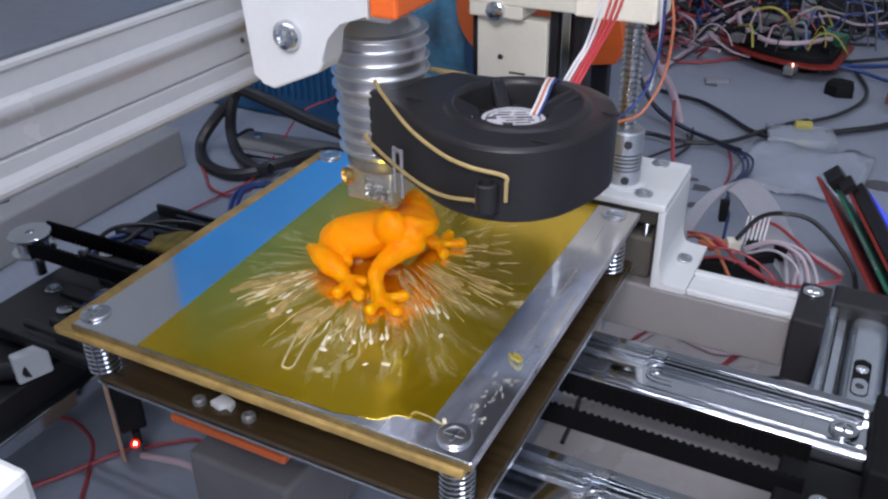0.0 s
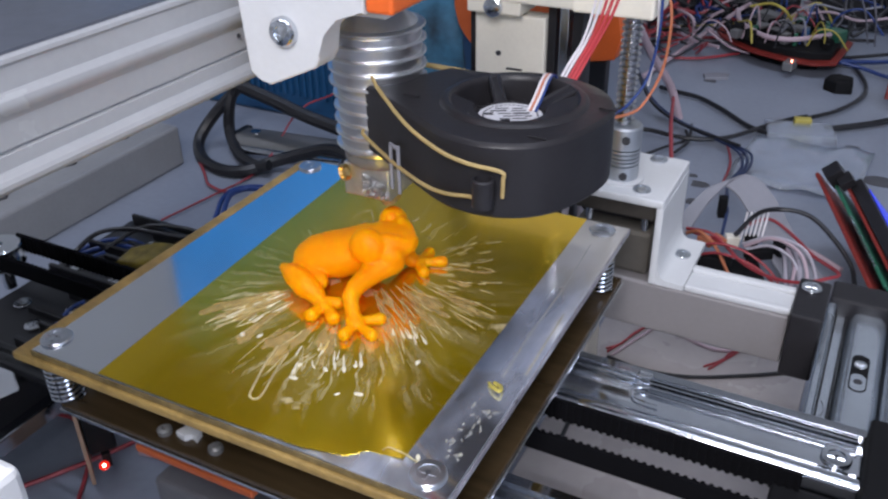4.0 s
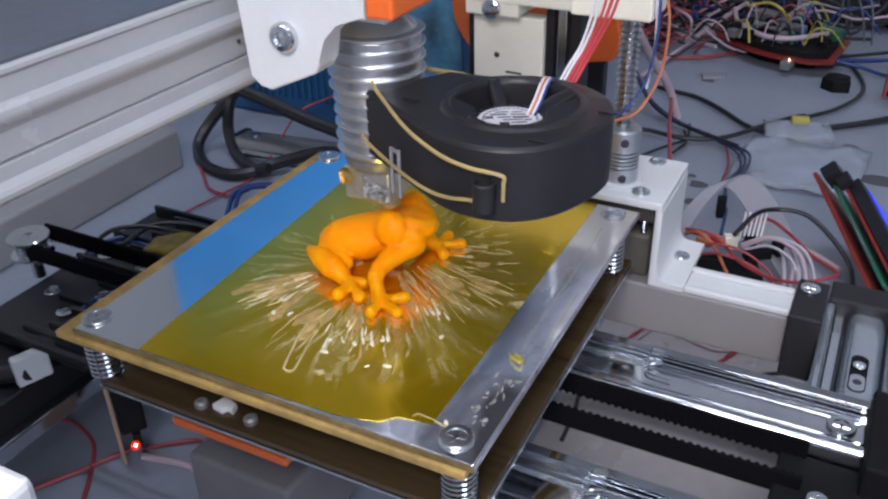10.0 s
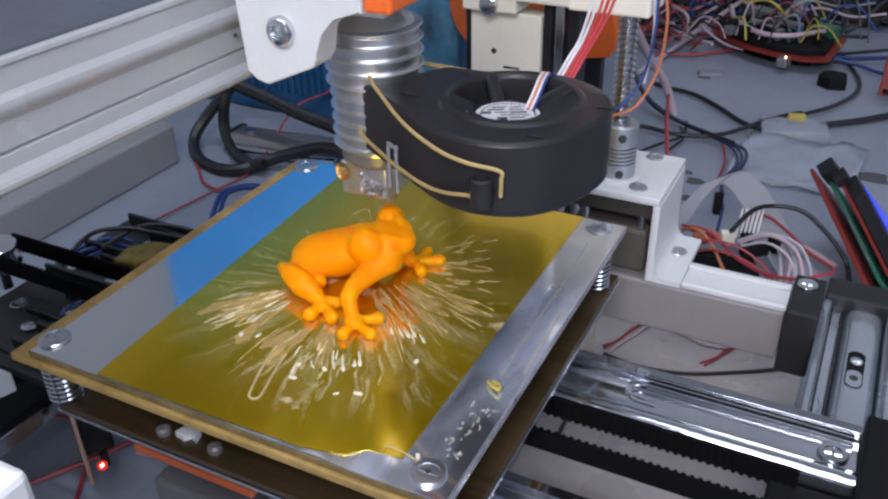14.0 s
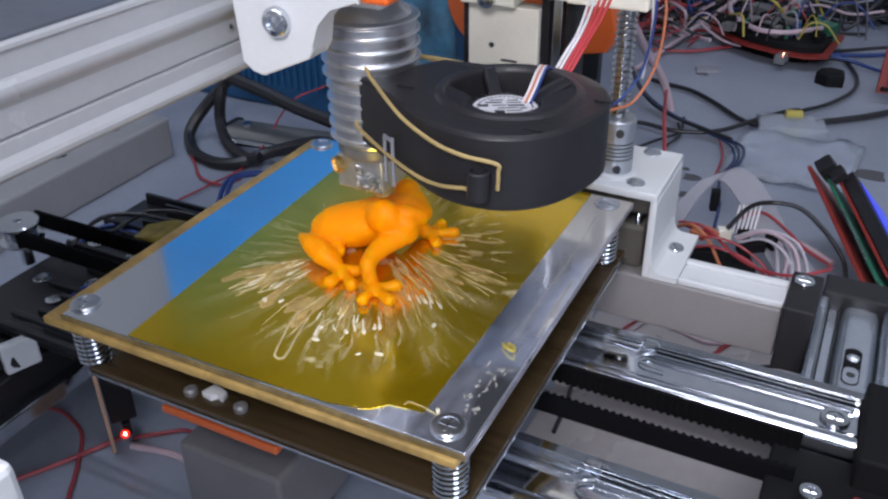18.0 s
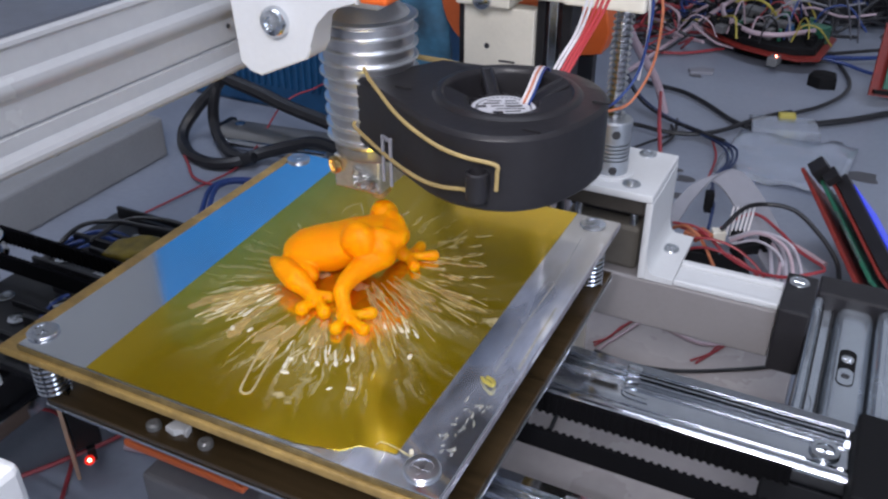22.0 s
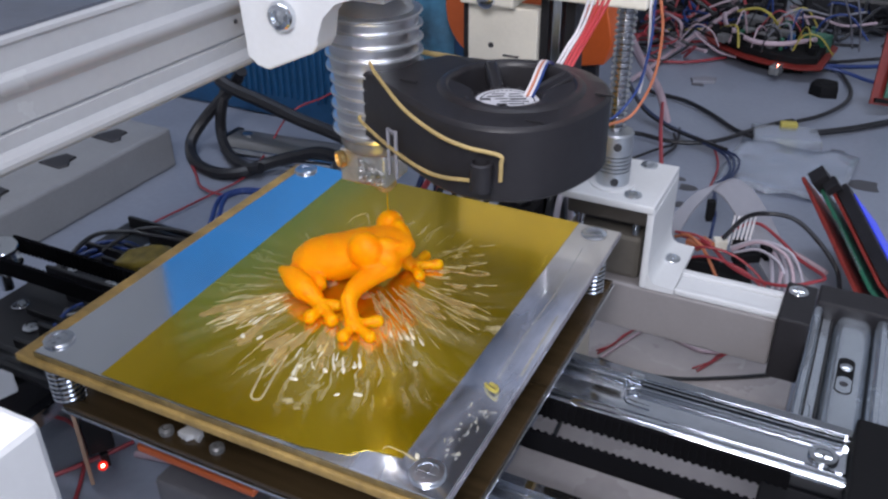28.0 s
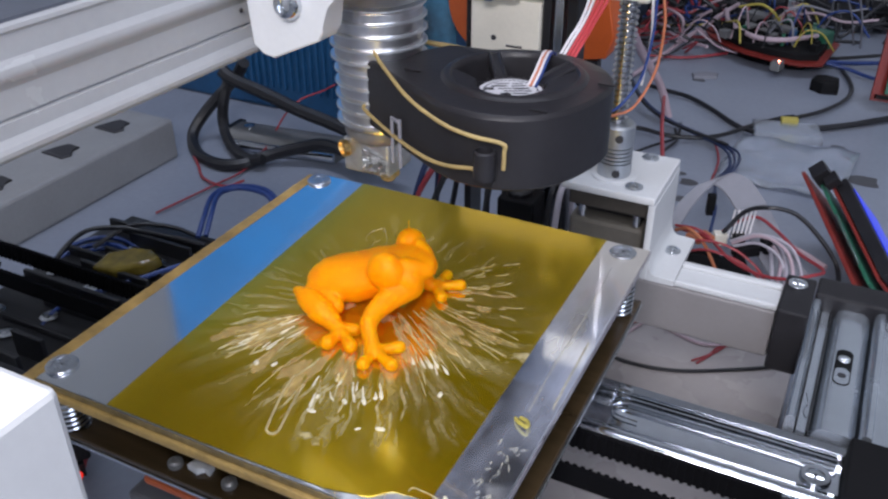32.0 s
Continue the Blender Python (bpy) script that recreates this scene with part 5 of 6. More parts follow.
def side_slide():
    s = thing("side_slide", (172, 110, Z_TABLE), "steel drawer slide with black printed end block", "linear slide")
    bm = mesh()
    box(bm, 153.6, 162.6, 108, 130, -44, -22.2, 0.7)
    blk = part("end_block", bm, BLACK, s, "black printed block")
    bm = mesh()
    screw_head(bm, (157.3, 124.3, -22.0), 3.0, 1.2)
    part("screw", bm, STEEL, blk)
    # the channel and its inner members, drawn along the slide
    for name, mat, z, sec in (("outer_channel", ZINC, -40, [(162.8, 0), (162.8, 9.6), (163.4, 10.4), (164.6, 10.6), (165.2, 9.8), (165.3, 6.4), (169.0, 6.2), (169.2, 0)]),
                              ("inner_member", ZINC, -40, [(169.6, 0), (169.6, 5.0), (170.0, 6.8), (170.8, 8.2), (171.8, 8.75), (174.6, 8.85), (177.4, 8.75), (178.8, 8.2), (179.8, 6.8), (180.4, 5.0), (180.4, 0)]),
                              ("outer_lip", ZINC, -40, [(180.9, 0), (180.9, 8.8), (181.4, 10.0), (182.4, 10.6), (183.6, 10.2), (184.2, 8.0), (188.0, 7.8), (190.0, 7.0), (190.0, 0)])):
        bm = mesh()
        rings(bm, [[(x, y, z + h) for x, h in sec] for y in (71, 138)])
        part(name, bm, mat, s)
    oval = lambda r, half: [(r * math.cos(t), half * (1 if math.sin(t) > 0 else -1) + r * math.sin(t)) for t in (2 * math.pi * (k + 0.5) / 24 for k in range(24))]
    bm = mesh()
    prism(bm, oval(2.3, 6.4), -31.3, -31.05, (174.4, 100.6, 0))
    slot = part("slot", bm, BLACK_CHIP, s)
    bm = mesh()
    prism(bm, oval(2.0, 1.8), -31.05, -30.95, (174.4, 96.1, 0))
    tab = part("tab", bm, ZINC, slot, "steel tab with a small hole")
    bm = mesh()
    lathe(bm, [(1.15, 0), (1.15, 0.06), (0.3, 0.06)], (174.4, 96.3, -30.95), 18)
    part("hole", bm, INK, tab)
    bm = mesh()
    screw_head(bm, (174.4, 104.0, -30.9), 1.8, 0.8)
    part("screw", bm, STEEL, s)
    for x0, x1, mat in ((162.66, 162.78, CHROME), (165.5, 166.0, BLACK_DULL), (168.3, 168.9, BLACK_DULL)):
        bm = mesh()
        box(bm, x0, x1, 71, 130.8, -36, -29.2 if mat == CHROME and x0 < 170 else -33.0, 0.05)
        part("groove_line", bm, mat, s)
    bm = mesh()
    tube(bm, [(166.6, 88, -33.6), (167.6, 84, -33.5), (166.9, 80, -33.5), (167.8, 77, -33.6)], 0.18, 6)
    part("scratch", bm, CHROME, s)
    bm = mesh()
    box(bm, 163, 190, 62, 138, Z_TABLE, -40.05, 1.0)
    part("side_rail", bm, BLACK, s, "black base rail")
    bm = mesh()
    box(bm, 163, 196, 131, 142, -40, -27.5, 0.8)
    part("rear_stop", bm, BLACK, s)


z_carriage()
z_drive()
rear_block()
base_board()
motor_mount()
side_slide()


# ---- things on the table ----
def power_strip():
    p = thing("power_strip", (-195, 60, Z_TABLE), "long pale grey power strip with dark sockets", "power strip")
    bm = mesh()
    box(bm, -231, -177, -200, 213, Z_TABLE, -62, 1.6)
    part("casing", bm, STRIP_GREY, p)
    for y in (183, 147, 105, 65, 25):
        bm = mesh()
        prism(bm, [(-8, -6), (7, -7), (9, -2), (5, 2), (5, 7), (-3, 8), (-4, 2)], 0, 1.2, (-198, y + 7, -62.1), bevel=0.8)
        part("socket", bm, INK, p)


def spool():
    s = thing("orange_spool", (-12, 286, Z_TABLE), "orange filament spool on a black stand behind the lift column", "spool")
    bm = mesh()
    lathe(bm, [(8, 0), (27, 0), (28, 1.5), (27, 3), (24, 4), (24, 14), (27, 15), (28, 16.5), (27, 18), (8, 18)], (-11, 278, 5), 48, (0, 1, 0))
    part("reel", bm, DARK_ORANGE, s, "orange plastic reel")
    bm = mesh()
    box(bm, -14, -8, 297, 301, Z_TABLE, 9, 0.6)
    box(bm, -13, -9, 276, 297, 3, 7, 0.5)
    part("stand", bm, BLACK, s, "black upright with a spindle")


def cloth_bag():
    """A crumpled patterned bag against the blue box."""
    bm = mesh()
    nx, nz = 14, 22
    grid = [[bm.verts.new((-98 + 62 * i / nx, 284 - 7 * math.sin(math.pi * i / nx) - 5 * noise.noise((i * 0.4, k * 0.35, 1.0)), Z_TABLE + 150 * k / nz)) for i in range(nx + 1)] for k in range(nz + 1)]
    for k in range(nz):
        for i in range(nx):
            bm.faces.new((grid[k][i], grid[k][i + 1], grid[k + 1][i + 1], grid[k + 1][i]))
    ob = single("cloth_bag", bm, PATTERN, (-67, 286, Z_TABLE), "crumpled blue and white patterned bag against the box", "bag")
    so = ob.modifiers.new("thickness", "SOLIDIFY")
    so.thickness, so.offset = 0.006, -1


power_strip()
spool()
cloth_bag()


# ---- loose wires ----
def loose_wire(mat, r, pts):
    bm = mesh()
    r *= 0.8
    tube(bm, pts, r, 8, 5)
    words = mat.name.split(".")[0]
    low = min(pts, key=lambda p: p[2])
    kind = "cable" if r >= 1.44 else "wire"
    single(kind, bm, mat, low, "loose " + words + " lying in bends about the printer", kind, "loose wires")


def loose_wires():
    loose_wire(BLUE_WIRE, 0.5, ((105, 118, 64), (105, 118, 59), (105, 118, 50), (103, 118, 37), (99, 112, 29.9), (98, 100, 32)))
    loose_wire(WHITE_WIRE, 0.5, ((104, 118, 64), (104, 118, 59), (104, 121, 48), (102, 124, 33)))
    loose_wire(ORANGE_WIRE, 0.5, ((106, 118, 64), (107, 118, 60), (108, 118, 53), (107, 118, 40), (103, 114, 30), (99, 106, 29.3), (97, 98, 31)))
    loose_wire(PINK_WIRE, 3.0, ((40, 335, -10), (44, 368, -40), (52, 385, -62), (59, 387, -82)))
    loose_wire(PINK_WIRE, 2.0, ((62, 583, -60), (54, 581, -66), (35, 543, -78), (26.8, 503, -81), (17.9, 451, -82)))
    loose_wire(BLACK_WIRE, 1.9, ((34, 436, -82), (45, 432, -82), (62, 427, -82), (80, 412, -82), (98, 393, -82), (110, 387, -82)))
    loose_wire(BLACK_WIRE, 1.6, ((106, 393, -82), (118, 407, -82), (130, 422, -82), (143, 440, -82), (154, 468, -82), (155, 496, -82), (144, 533, -82), (138, 551, -82)))
    loose_wire(BLACK_WIRE, 2.4, ((140, 406, -82), (147, 412, -82), (163, 426, -82), (177, 441, -82), (198, 464, -82)))
    loose_wire(BLACK_WIRE, 1.7, ((32, 355, -81), (48, 360, -81), (65, 357, -81), (80, 360, -81), (94, 371, -81), (109, 396, -81), (121, 413, -81), (128, 420, -81)))
    for k in range(3):
        loose_wire(NAVY_WIRE, 0.8, ((19.5, 419 - k, -60 - k), (38, 396 - k, -74 - 0.6 * k), (61, 379 - 1.4 * k, -80), (87 - k, 366 - 1.6 * k, -81), (102 - 2 * k, 354 - 1.2 * k, -80), (109.4 - 2.4 * k, 343 - 2 * k, -79), (111 - 1.6 * k, 320, -77), (107 - 0.8 * k, 296, -75), (108 + 0.8 * k, 274, -72)))
    loose_wire(BLACK_WIRE, 1.2, ((18.1, 417, -58), (39, 391, -74), (61, 372, -78), (88, 358, -78), (101, 352, -78)))
    loose_wire(RED_WIRE, 0.9, ((108, 141, 2.5), (102, 166, -2), (96, 190, -4), (85, 241, -14)))
    loose_wire(RED_WIRE, 0.75, ((89, 369, -82), (96, 351, -82), (100, 334, -82), (101, 312, -82), (101, 291, -78)))
    loose_wire(BLACK_WIRE, 1, ((54, 326, -82), (62, 342, -82), (71, 359, -82), (68, 381, -82)))
    loose_wire(BLACK_WIRE, 1, ((69, 337, -82), (72, 355, -82), (67, 371, -82)))
    loose_wire(BLACK_WIRE, 1.2, ((122, 220, -62), (129, 224, -52), (138, 220, -46), (149, 223, -48), (160, 222, -56), (168, 215, -62), (171, 214, -70)))
    loose_wire(RED_WIRE, 0.85, ((106, 215, -62), (118, 209, -60), (129, 196, -60), (141, 186, -58), (152, 180, -54), (161, 184, -52), (164, 193, -54), (154, 209, -58), (144, 223, -58), (133, 233, -58), (124, 228, -62), (119, 222, -66)))
    loose_wire(RED_WIRE, 0.75, ((103, 214, -60), (112, 211, -58), (119, 210, -60)))
    loose_wire(LILAC_WIRE, 0.95, ((147, 189, -62), (145, 202, -62), (142, 218, -64), (136, 228, -68)))
    loose_wire(PINK_WIRE, 0.9, ((149, 190, -62), (148, 205, -62), (143, 221, -64), (136, 232, -68)))
    loose_wire(LILAC_WIRE, 0.95, ((152, 191, -62), (150, 205, -62), (145, 223, -64), (137, 234, -68)))
    loose_wire(LILAC_WIRE, 0.75, ((128, 214, -64), (138, 210, -58), (148, 204, -60), (152, 196, -70), (150, 188, -80)))
    loose_wire(PINK_WIRE, 0.9, ((127, 216, -64), (138, 213, -56), (150, 207, -58), (155, 198, -70), (153, 189, -80)))
    loose_wire(LILAC_WIRE, 0.75, ((126, 218, -64), (137, 216, -57), (151, 210, -57), (158, 200, -68), (156, 190, -80)))
    loose_wire(RED_WIRE, 0.7, ((108, 206, -64), (118, 203, -58), (130, 204, -60), (142, 200, -66), (150, 194, -78)))
    loose_wire(RED_WIRE, 0.7, ((110, 204, -66), (120, 199, -60), (134, 198, -62), (146, 196, -70), (158, 188, -80)))
    loose_wire(ORANGE_WIRE, 0.9, ((104, 210, -60), (110, 206, -56), (117, 204, -60), (124, 202, -70)))
    loose_wire(NAVY_WIRE, 0.9, ((108, 274, -72), (112, 252, -66), (115, 238, -60), (116, 226, -66)))
    loose_wire(PINK_WIRE, 1.4, ((140, 239, -70), (152, 238, -72), (165, 228, -72)))
    loose_wire(BLACK_WIRE, 4.2, ((-148, 244, -35), (-160, 248, -48), (-176, 241, -66), (-180, 230, -78), (-167, 217, -82), (-147, 210, -82), (-133, 214, -81), (-124, 226, -79), (-107, 234, -74), (-90, 236, -70), (-60, 230, -72)))
    loose_wire(BLACK_WIRE, 4.0, ((-164, 250, -46), (-166, 244, -60), (-166, 241, -74), (-152, 230, -81), (-132, 219, -80), (-122, 219, -78)))
    loose_wire(BLACK_WIRE, 4.6, ((-161, 240, -40), (-154, 240, -44), (-131, 241, -50), (-110, 240, -55), (-88, 240, -59), (-66, 236, -62), (-40, 230, -66)))
    loose_wire(BLACK_WIRE, 3.0, ((-78, 205, -82), (-55, 196, -80), (-30, 190, -80), (-6, 178, -81), (18, 166, -82)))
    loose_wire(BLACK_WIRE, 2.4, ((-70, 190, -82), (-45, 184, -78), (-22, 180, -79), (0, 168, -82)))
    loose_wire(BLACK_WIRE, 1.6, ((-40, 215, -82), (-24, 204, -78), (-10, 186, -80), (-12, 168, -82)))
    loose_wire(RED_WIRE, 0.7, ((-122, 300, -60), (-126, 287, -62), (-133, 273, -64), (-137, 262, -70), (-133, 236, -80), (-130, 212, -83), (-133, 190, -83), (-136, 171, -83), (-139, 153, -83)))
    loose_wire(RED_WIRE, 0.9, ((-168, 215, -83), (-156, 205, -83), (-143, 194, -83), (-127, 192, -83), (-118, 197, -80)))
    loose_wire(RED_WIRE, 1, ((-58, -8.9, -84), (-56, -3.7, -84), (-48, 9.3, -84), (-40, 24.1, -84), (-37, 31, -84)))
    loose_wire(RED_WIRE, 0.9, ((-72, 28.3, -84), (-65, 28.7, -84), (-52, 24.1, -84), (-42, 13.2, -84), (-35, 3.3, -84), (-31, -2.2, -84)))
    loose_wire(RED_WIRE, 0.9, ((-34, 30, -84), (-27, 36, -84), (-18.7, 41, -84), (-7.8, 34, -84), (0.6, 25.6, -84), (6.7, 18.3, -84)))
    loose_wire(PINK_WIRE, 1.5, ((-32, 26.9, -84), (-15.9, 29.9, -84), (-2.9, 28, -84), (10.3, 26.5, -84), (20, 24.8, -84)))
    loose_wire(BLACK_WIRE, 1, ((41, 35, -84), (39, 44, -84), (38, 48, -84)))
    loose_wire(ORANGE_WIRE, 1.2, ((24.9, 24.8, -80), (27.1, 34, -80), (31, 39, -80), (40, 39, -80)))
    loose_wire(RED_WIRE, 0.5, ((92, 146, -82.2), (95, 153, -82.2), (99, 164, -82.2), (104, 176, -82.2)))
    loose_wire(RED_WIRE, 0.5, ((91, 148, -82.4), (95.5, 154, -82.4), (98, 163, -82.4), (105.5, 176, -82.4)))
    loose_wire(RED_WIRE, 0.5, ((127, 153, -82.4), (132, 159.5, -82.4), (134.5, 166, -82.4), (141, 174, -82.4)))
    loose_wire(PINK_WIRE, 0.6, ((94, 144, -82.2), (97, 152, -82.2), (101.5, 163, -82.2), (106.5, 175, -82.2)))
    loose_wire(RED_WIRE, 0.5, ((129, 152, -82.2), (132, 158, -82.2), (136, 166, -82.2), (140, 175, -82.2)))
    loose_wire(PINK_WIRE, 1, ((108, 171, -82.2), (117, 168, -82.2), (128, 165, -82.2), (140, 170, -82.2)))
    loose_wire(BLACK_WIRE, 0.9, ((93, 143, -82.2), (106, 141, -82.2), (123, 144, -82.2), (142, 154, -82.2), (159, 165, -82.2)))
    loose_wire(BLACK_WIRE, 1, ((93, 93, -82.2), (92, 108, -82.2), (90, 120, -82.2)))
    loose_wire(PINK_WIRE, 2.2, ((54, 577, -64), (63, 544, -64), (84, 517, -64), (102, 516, -64), (117, 529, -64), (125, 538, -64)))
    loose_wire(BLUE_WIRE, 1.8, ((113, 525, -74), (120, 531, -78), (140, 534, -80), (164, 544, -80), (182, 557, -80)))
    loose_wire(BLUE_WIRE, 1.6, ((122, 522, -76), (148, 524, -80), (165, 518, -82), (184, 512, -82)))
    loose_wire(BLACK_WIRE, 1.6, ((115, 519, -78), (139, 536, -78), (160, 552, -78), (177, 565, -78)))
    loose_wire(YELLOW_WIRE, 1.2, ((69, 537, -50), (83, 531, -45), (93, 528, -48), (99, 542, -60)))
    loose_wire(RED_WIRE, 1.6, ((-11, 487, -60), (5.1, 541, -78), (37, 556, -82), (60, 566, -80)))
    loose_wire(RED_WIRE, 1.4, ((16.8, 500, -83), (43, 508, -83), (67, 531, -83)))
    loose_wire(YELLOW_WIRE, 1, ((-6, 550, -80), (11, 570, -80), (35, 584, -80), (48, 603, -80)))
    loose_wire(BLUE_WIRE, 1.3, ((-11.9, 570, -78), (13.8, 595, -78), (43, 604, -78), (67, 590, -70)))
    loose_wire(GREY_RIBBON, 0.8, ((138, 524, -30), (144, 546, -50), (149, 565, -75)))
    loose_wire(GREY_RIBBON, 0.8, ((146, 527, -30), (151, 541, -50), (154, 560, -75)))
    loose_wire(GREY_RIBBON, 0.8, ((130, 546, -40), (129, 562, -60), (120, 557, -72)))
    loose_wire(PINK_WIRE, 1.2, ((102, 566, -60), (120, 563, -55), (140, 567, -60), (161, 584, -60)))
    loose_wire(GREY_RIBBON, 1.0, ((100, 539, -50), (113, 545, -46), (132, 560, -52), (152, 580, -52)))
    loose_wire(BLACK_WIRE, 1.4, ((114, 581, -50), (135, 588, -62), (135, 563, -72), (129, 545, -78)))
    loose_wire(BLACK_WIRE, 1.4, ((131, 579, -60), (151, 601, -70), (170, 617, -70)))


def rear_things():
    c = thing("blue_box", (-190, 330, Z_TABLE), "blue plastic box, slanted and ribbed, coloured lit above and shaded below", "box")
    # one blue box: light above and shade below are put into two colours
    bm = mesh()
    prism(bm, [(-300, 97), (-104, 97), (-104, 106), (-148, 156), (-222, 240), (-280, 305), (-304, 330)], -460, -300, turn=(90, 0, 0), bevel=5)
    part("lid", bm, BLUE_LIT, c, "slanted upper part of the box, light put into its colour")
    bm = mesh()
    box(bm, -303, -62, 296, 458, Z_TABLE, 96, 3)
    part("shell", bm, BLUE_DARK, c, "ribbed lower side of the box, shade put into its colour")
    for k in range(16):
        bm = mesh()
        x = -196 + 5.0 * k
        box(bm, x, x + 2.2, 293.8, 296.2, -70, -22, 0.8)
        part("rib", bm, BLUE_DARK, c)
    # dark box added out of direct view, to darken what the mirror reflects
    k = thing("reflected_box", (-75, 540, Z_TABLE), "unseen dark blue-grey box with three drawers, added to darken the reflection in the mirror", "cabinet")
    bm = mesh()
    box(bm, -150, -12, 482, 640, Z_TABLE, 430, 3)
    part("carcass", bm, REFLECTED_DARK, k)
    for n in range(3):
        bm = mesh()
        box(bm, -144, -18, 478.5, 481.8, Z_TABLE + 12 + 168 * n, Z_TABLE + 172 + 168 * n, 1.2)
        d = part("drawer", bm, REFLECTED_DARK, k)
        bm = mesh()
        cyl(bm, (-106, 474, Z_TABLE + 92 + 168 * n), (-56, 474, Z_TABLE + 92 + 168 * n), 3.5, n=14)
        part("handle", bm, BLACK, d, "black bar handle")
    s = thing("steel_housing", (-125, 250, Z_TABLE), "bright steel housing with a folded lip lying on the table", "metal part")
    bm = mesh()
    sec = [(-11, 0), (-11, 5), (-9.5, 8), (-6, 10), (6, 10), (9, 8), (10, 5), (10, 0)]
    rings(bm, [[(x, 250 + 0.12 * (x + 125) + a, Z_TABLE + b) for a, b in sec[::-1]] for x in (-161, -92)])
    part("shell", bm, GREY_MOTOR, s)
    bm = mesh()
    cyl(bm, (-161, 235, Z_TABLE + 3.2), (-92, 243.5, Z_TABLE + 3.2), 3.2, n=16)
    part("folded_lip", bm, CHROME, s)
    bm = mesh()
    box(bm, -166, -161.4, 238, 256, Z_TABLE, -75.5, 0.6)
    part("end_cap", bm, BLACK_DULL, s)
    bm = mesh()
    lathe(bm, [(3, 0), (3, 1.0), (2, 1.4), (0.5, 1.4)], (-152, 247, -75), 16)
    part("rivet", bm, STEEL, s)


def display_board():
    l = thing("display_board", (165, 240, Z_TABLE), "red display circuit board standing askew with a lit blue screen", "circuit board")
    along, out = Vector((0.41, -0.89, -0.19)).normalized(), Vector((0.78, 0.08, 0.62)).normalized()
    up = along.cross(out).normalized()
    out = up.cross(along)
    m = Matrix.Translation((162, 223, -51)) @ Matrix((out, along, up)).transposed().to_4x4()

    def slab(name, b, mat, parent, label=""):
        bm = mesh()
        box(bm, *b, 0.3)
        for v in bm.verts:
            v.co = m @ v.co
        return part(name, bm, mat, parent, label)

    slab("red_board", (-0.8, 0.8, -38, 38, -38, 0), RED_PCB, l, "bare red circuit board")
    green = slab("green_board", (3.8, 5.2, -30, 34, -36, -2), GREEN_PCB, l, "green screen circuit board")
    slab("spacer_board", (7.4, 8.6, -28, 34, -36, -3), RED_PCB, l)
    slab("bezel", (9.0, 14.2, -26, 32, -34, -4), BLACK, l)
    slab("screen", (14.3, 14.6, -22, 28, -30, -8), LCD, l, "lit blue display")
    slab("knob", (3, 10, -34, -27, -4, 4), BLACK, l, "square black knob")
    slab("button", (6, 12, -28, -22, -3, 1), BLACK, l)
    for k in range(16):
        slab("solder_pin", (4.0, 5.0, -6 + 1.9 * k, -5.1 + 1.9 * k, -2.0, -0.9), STEEL, green)


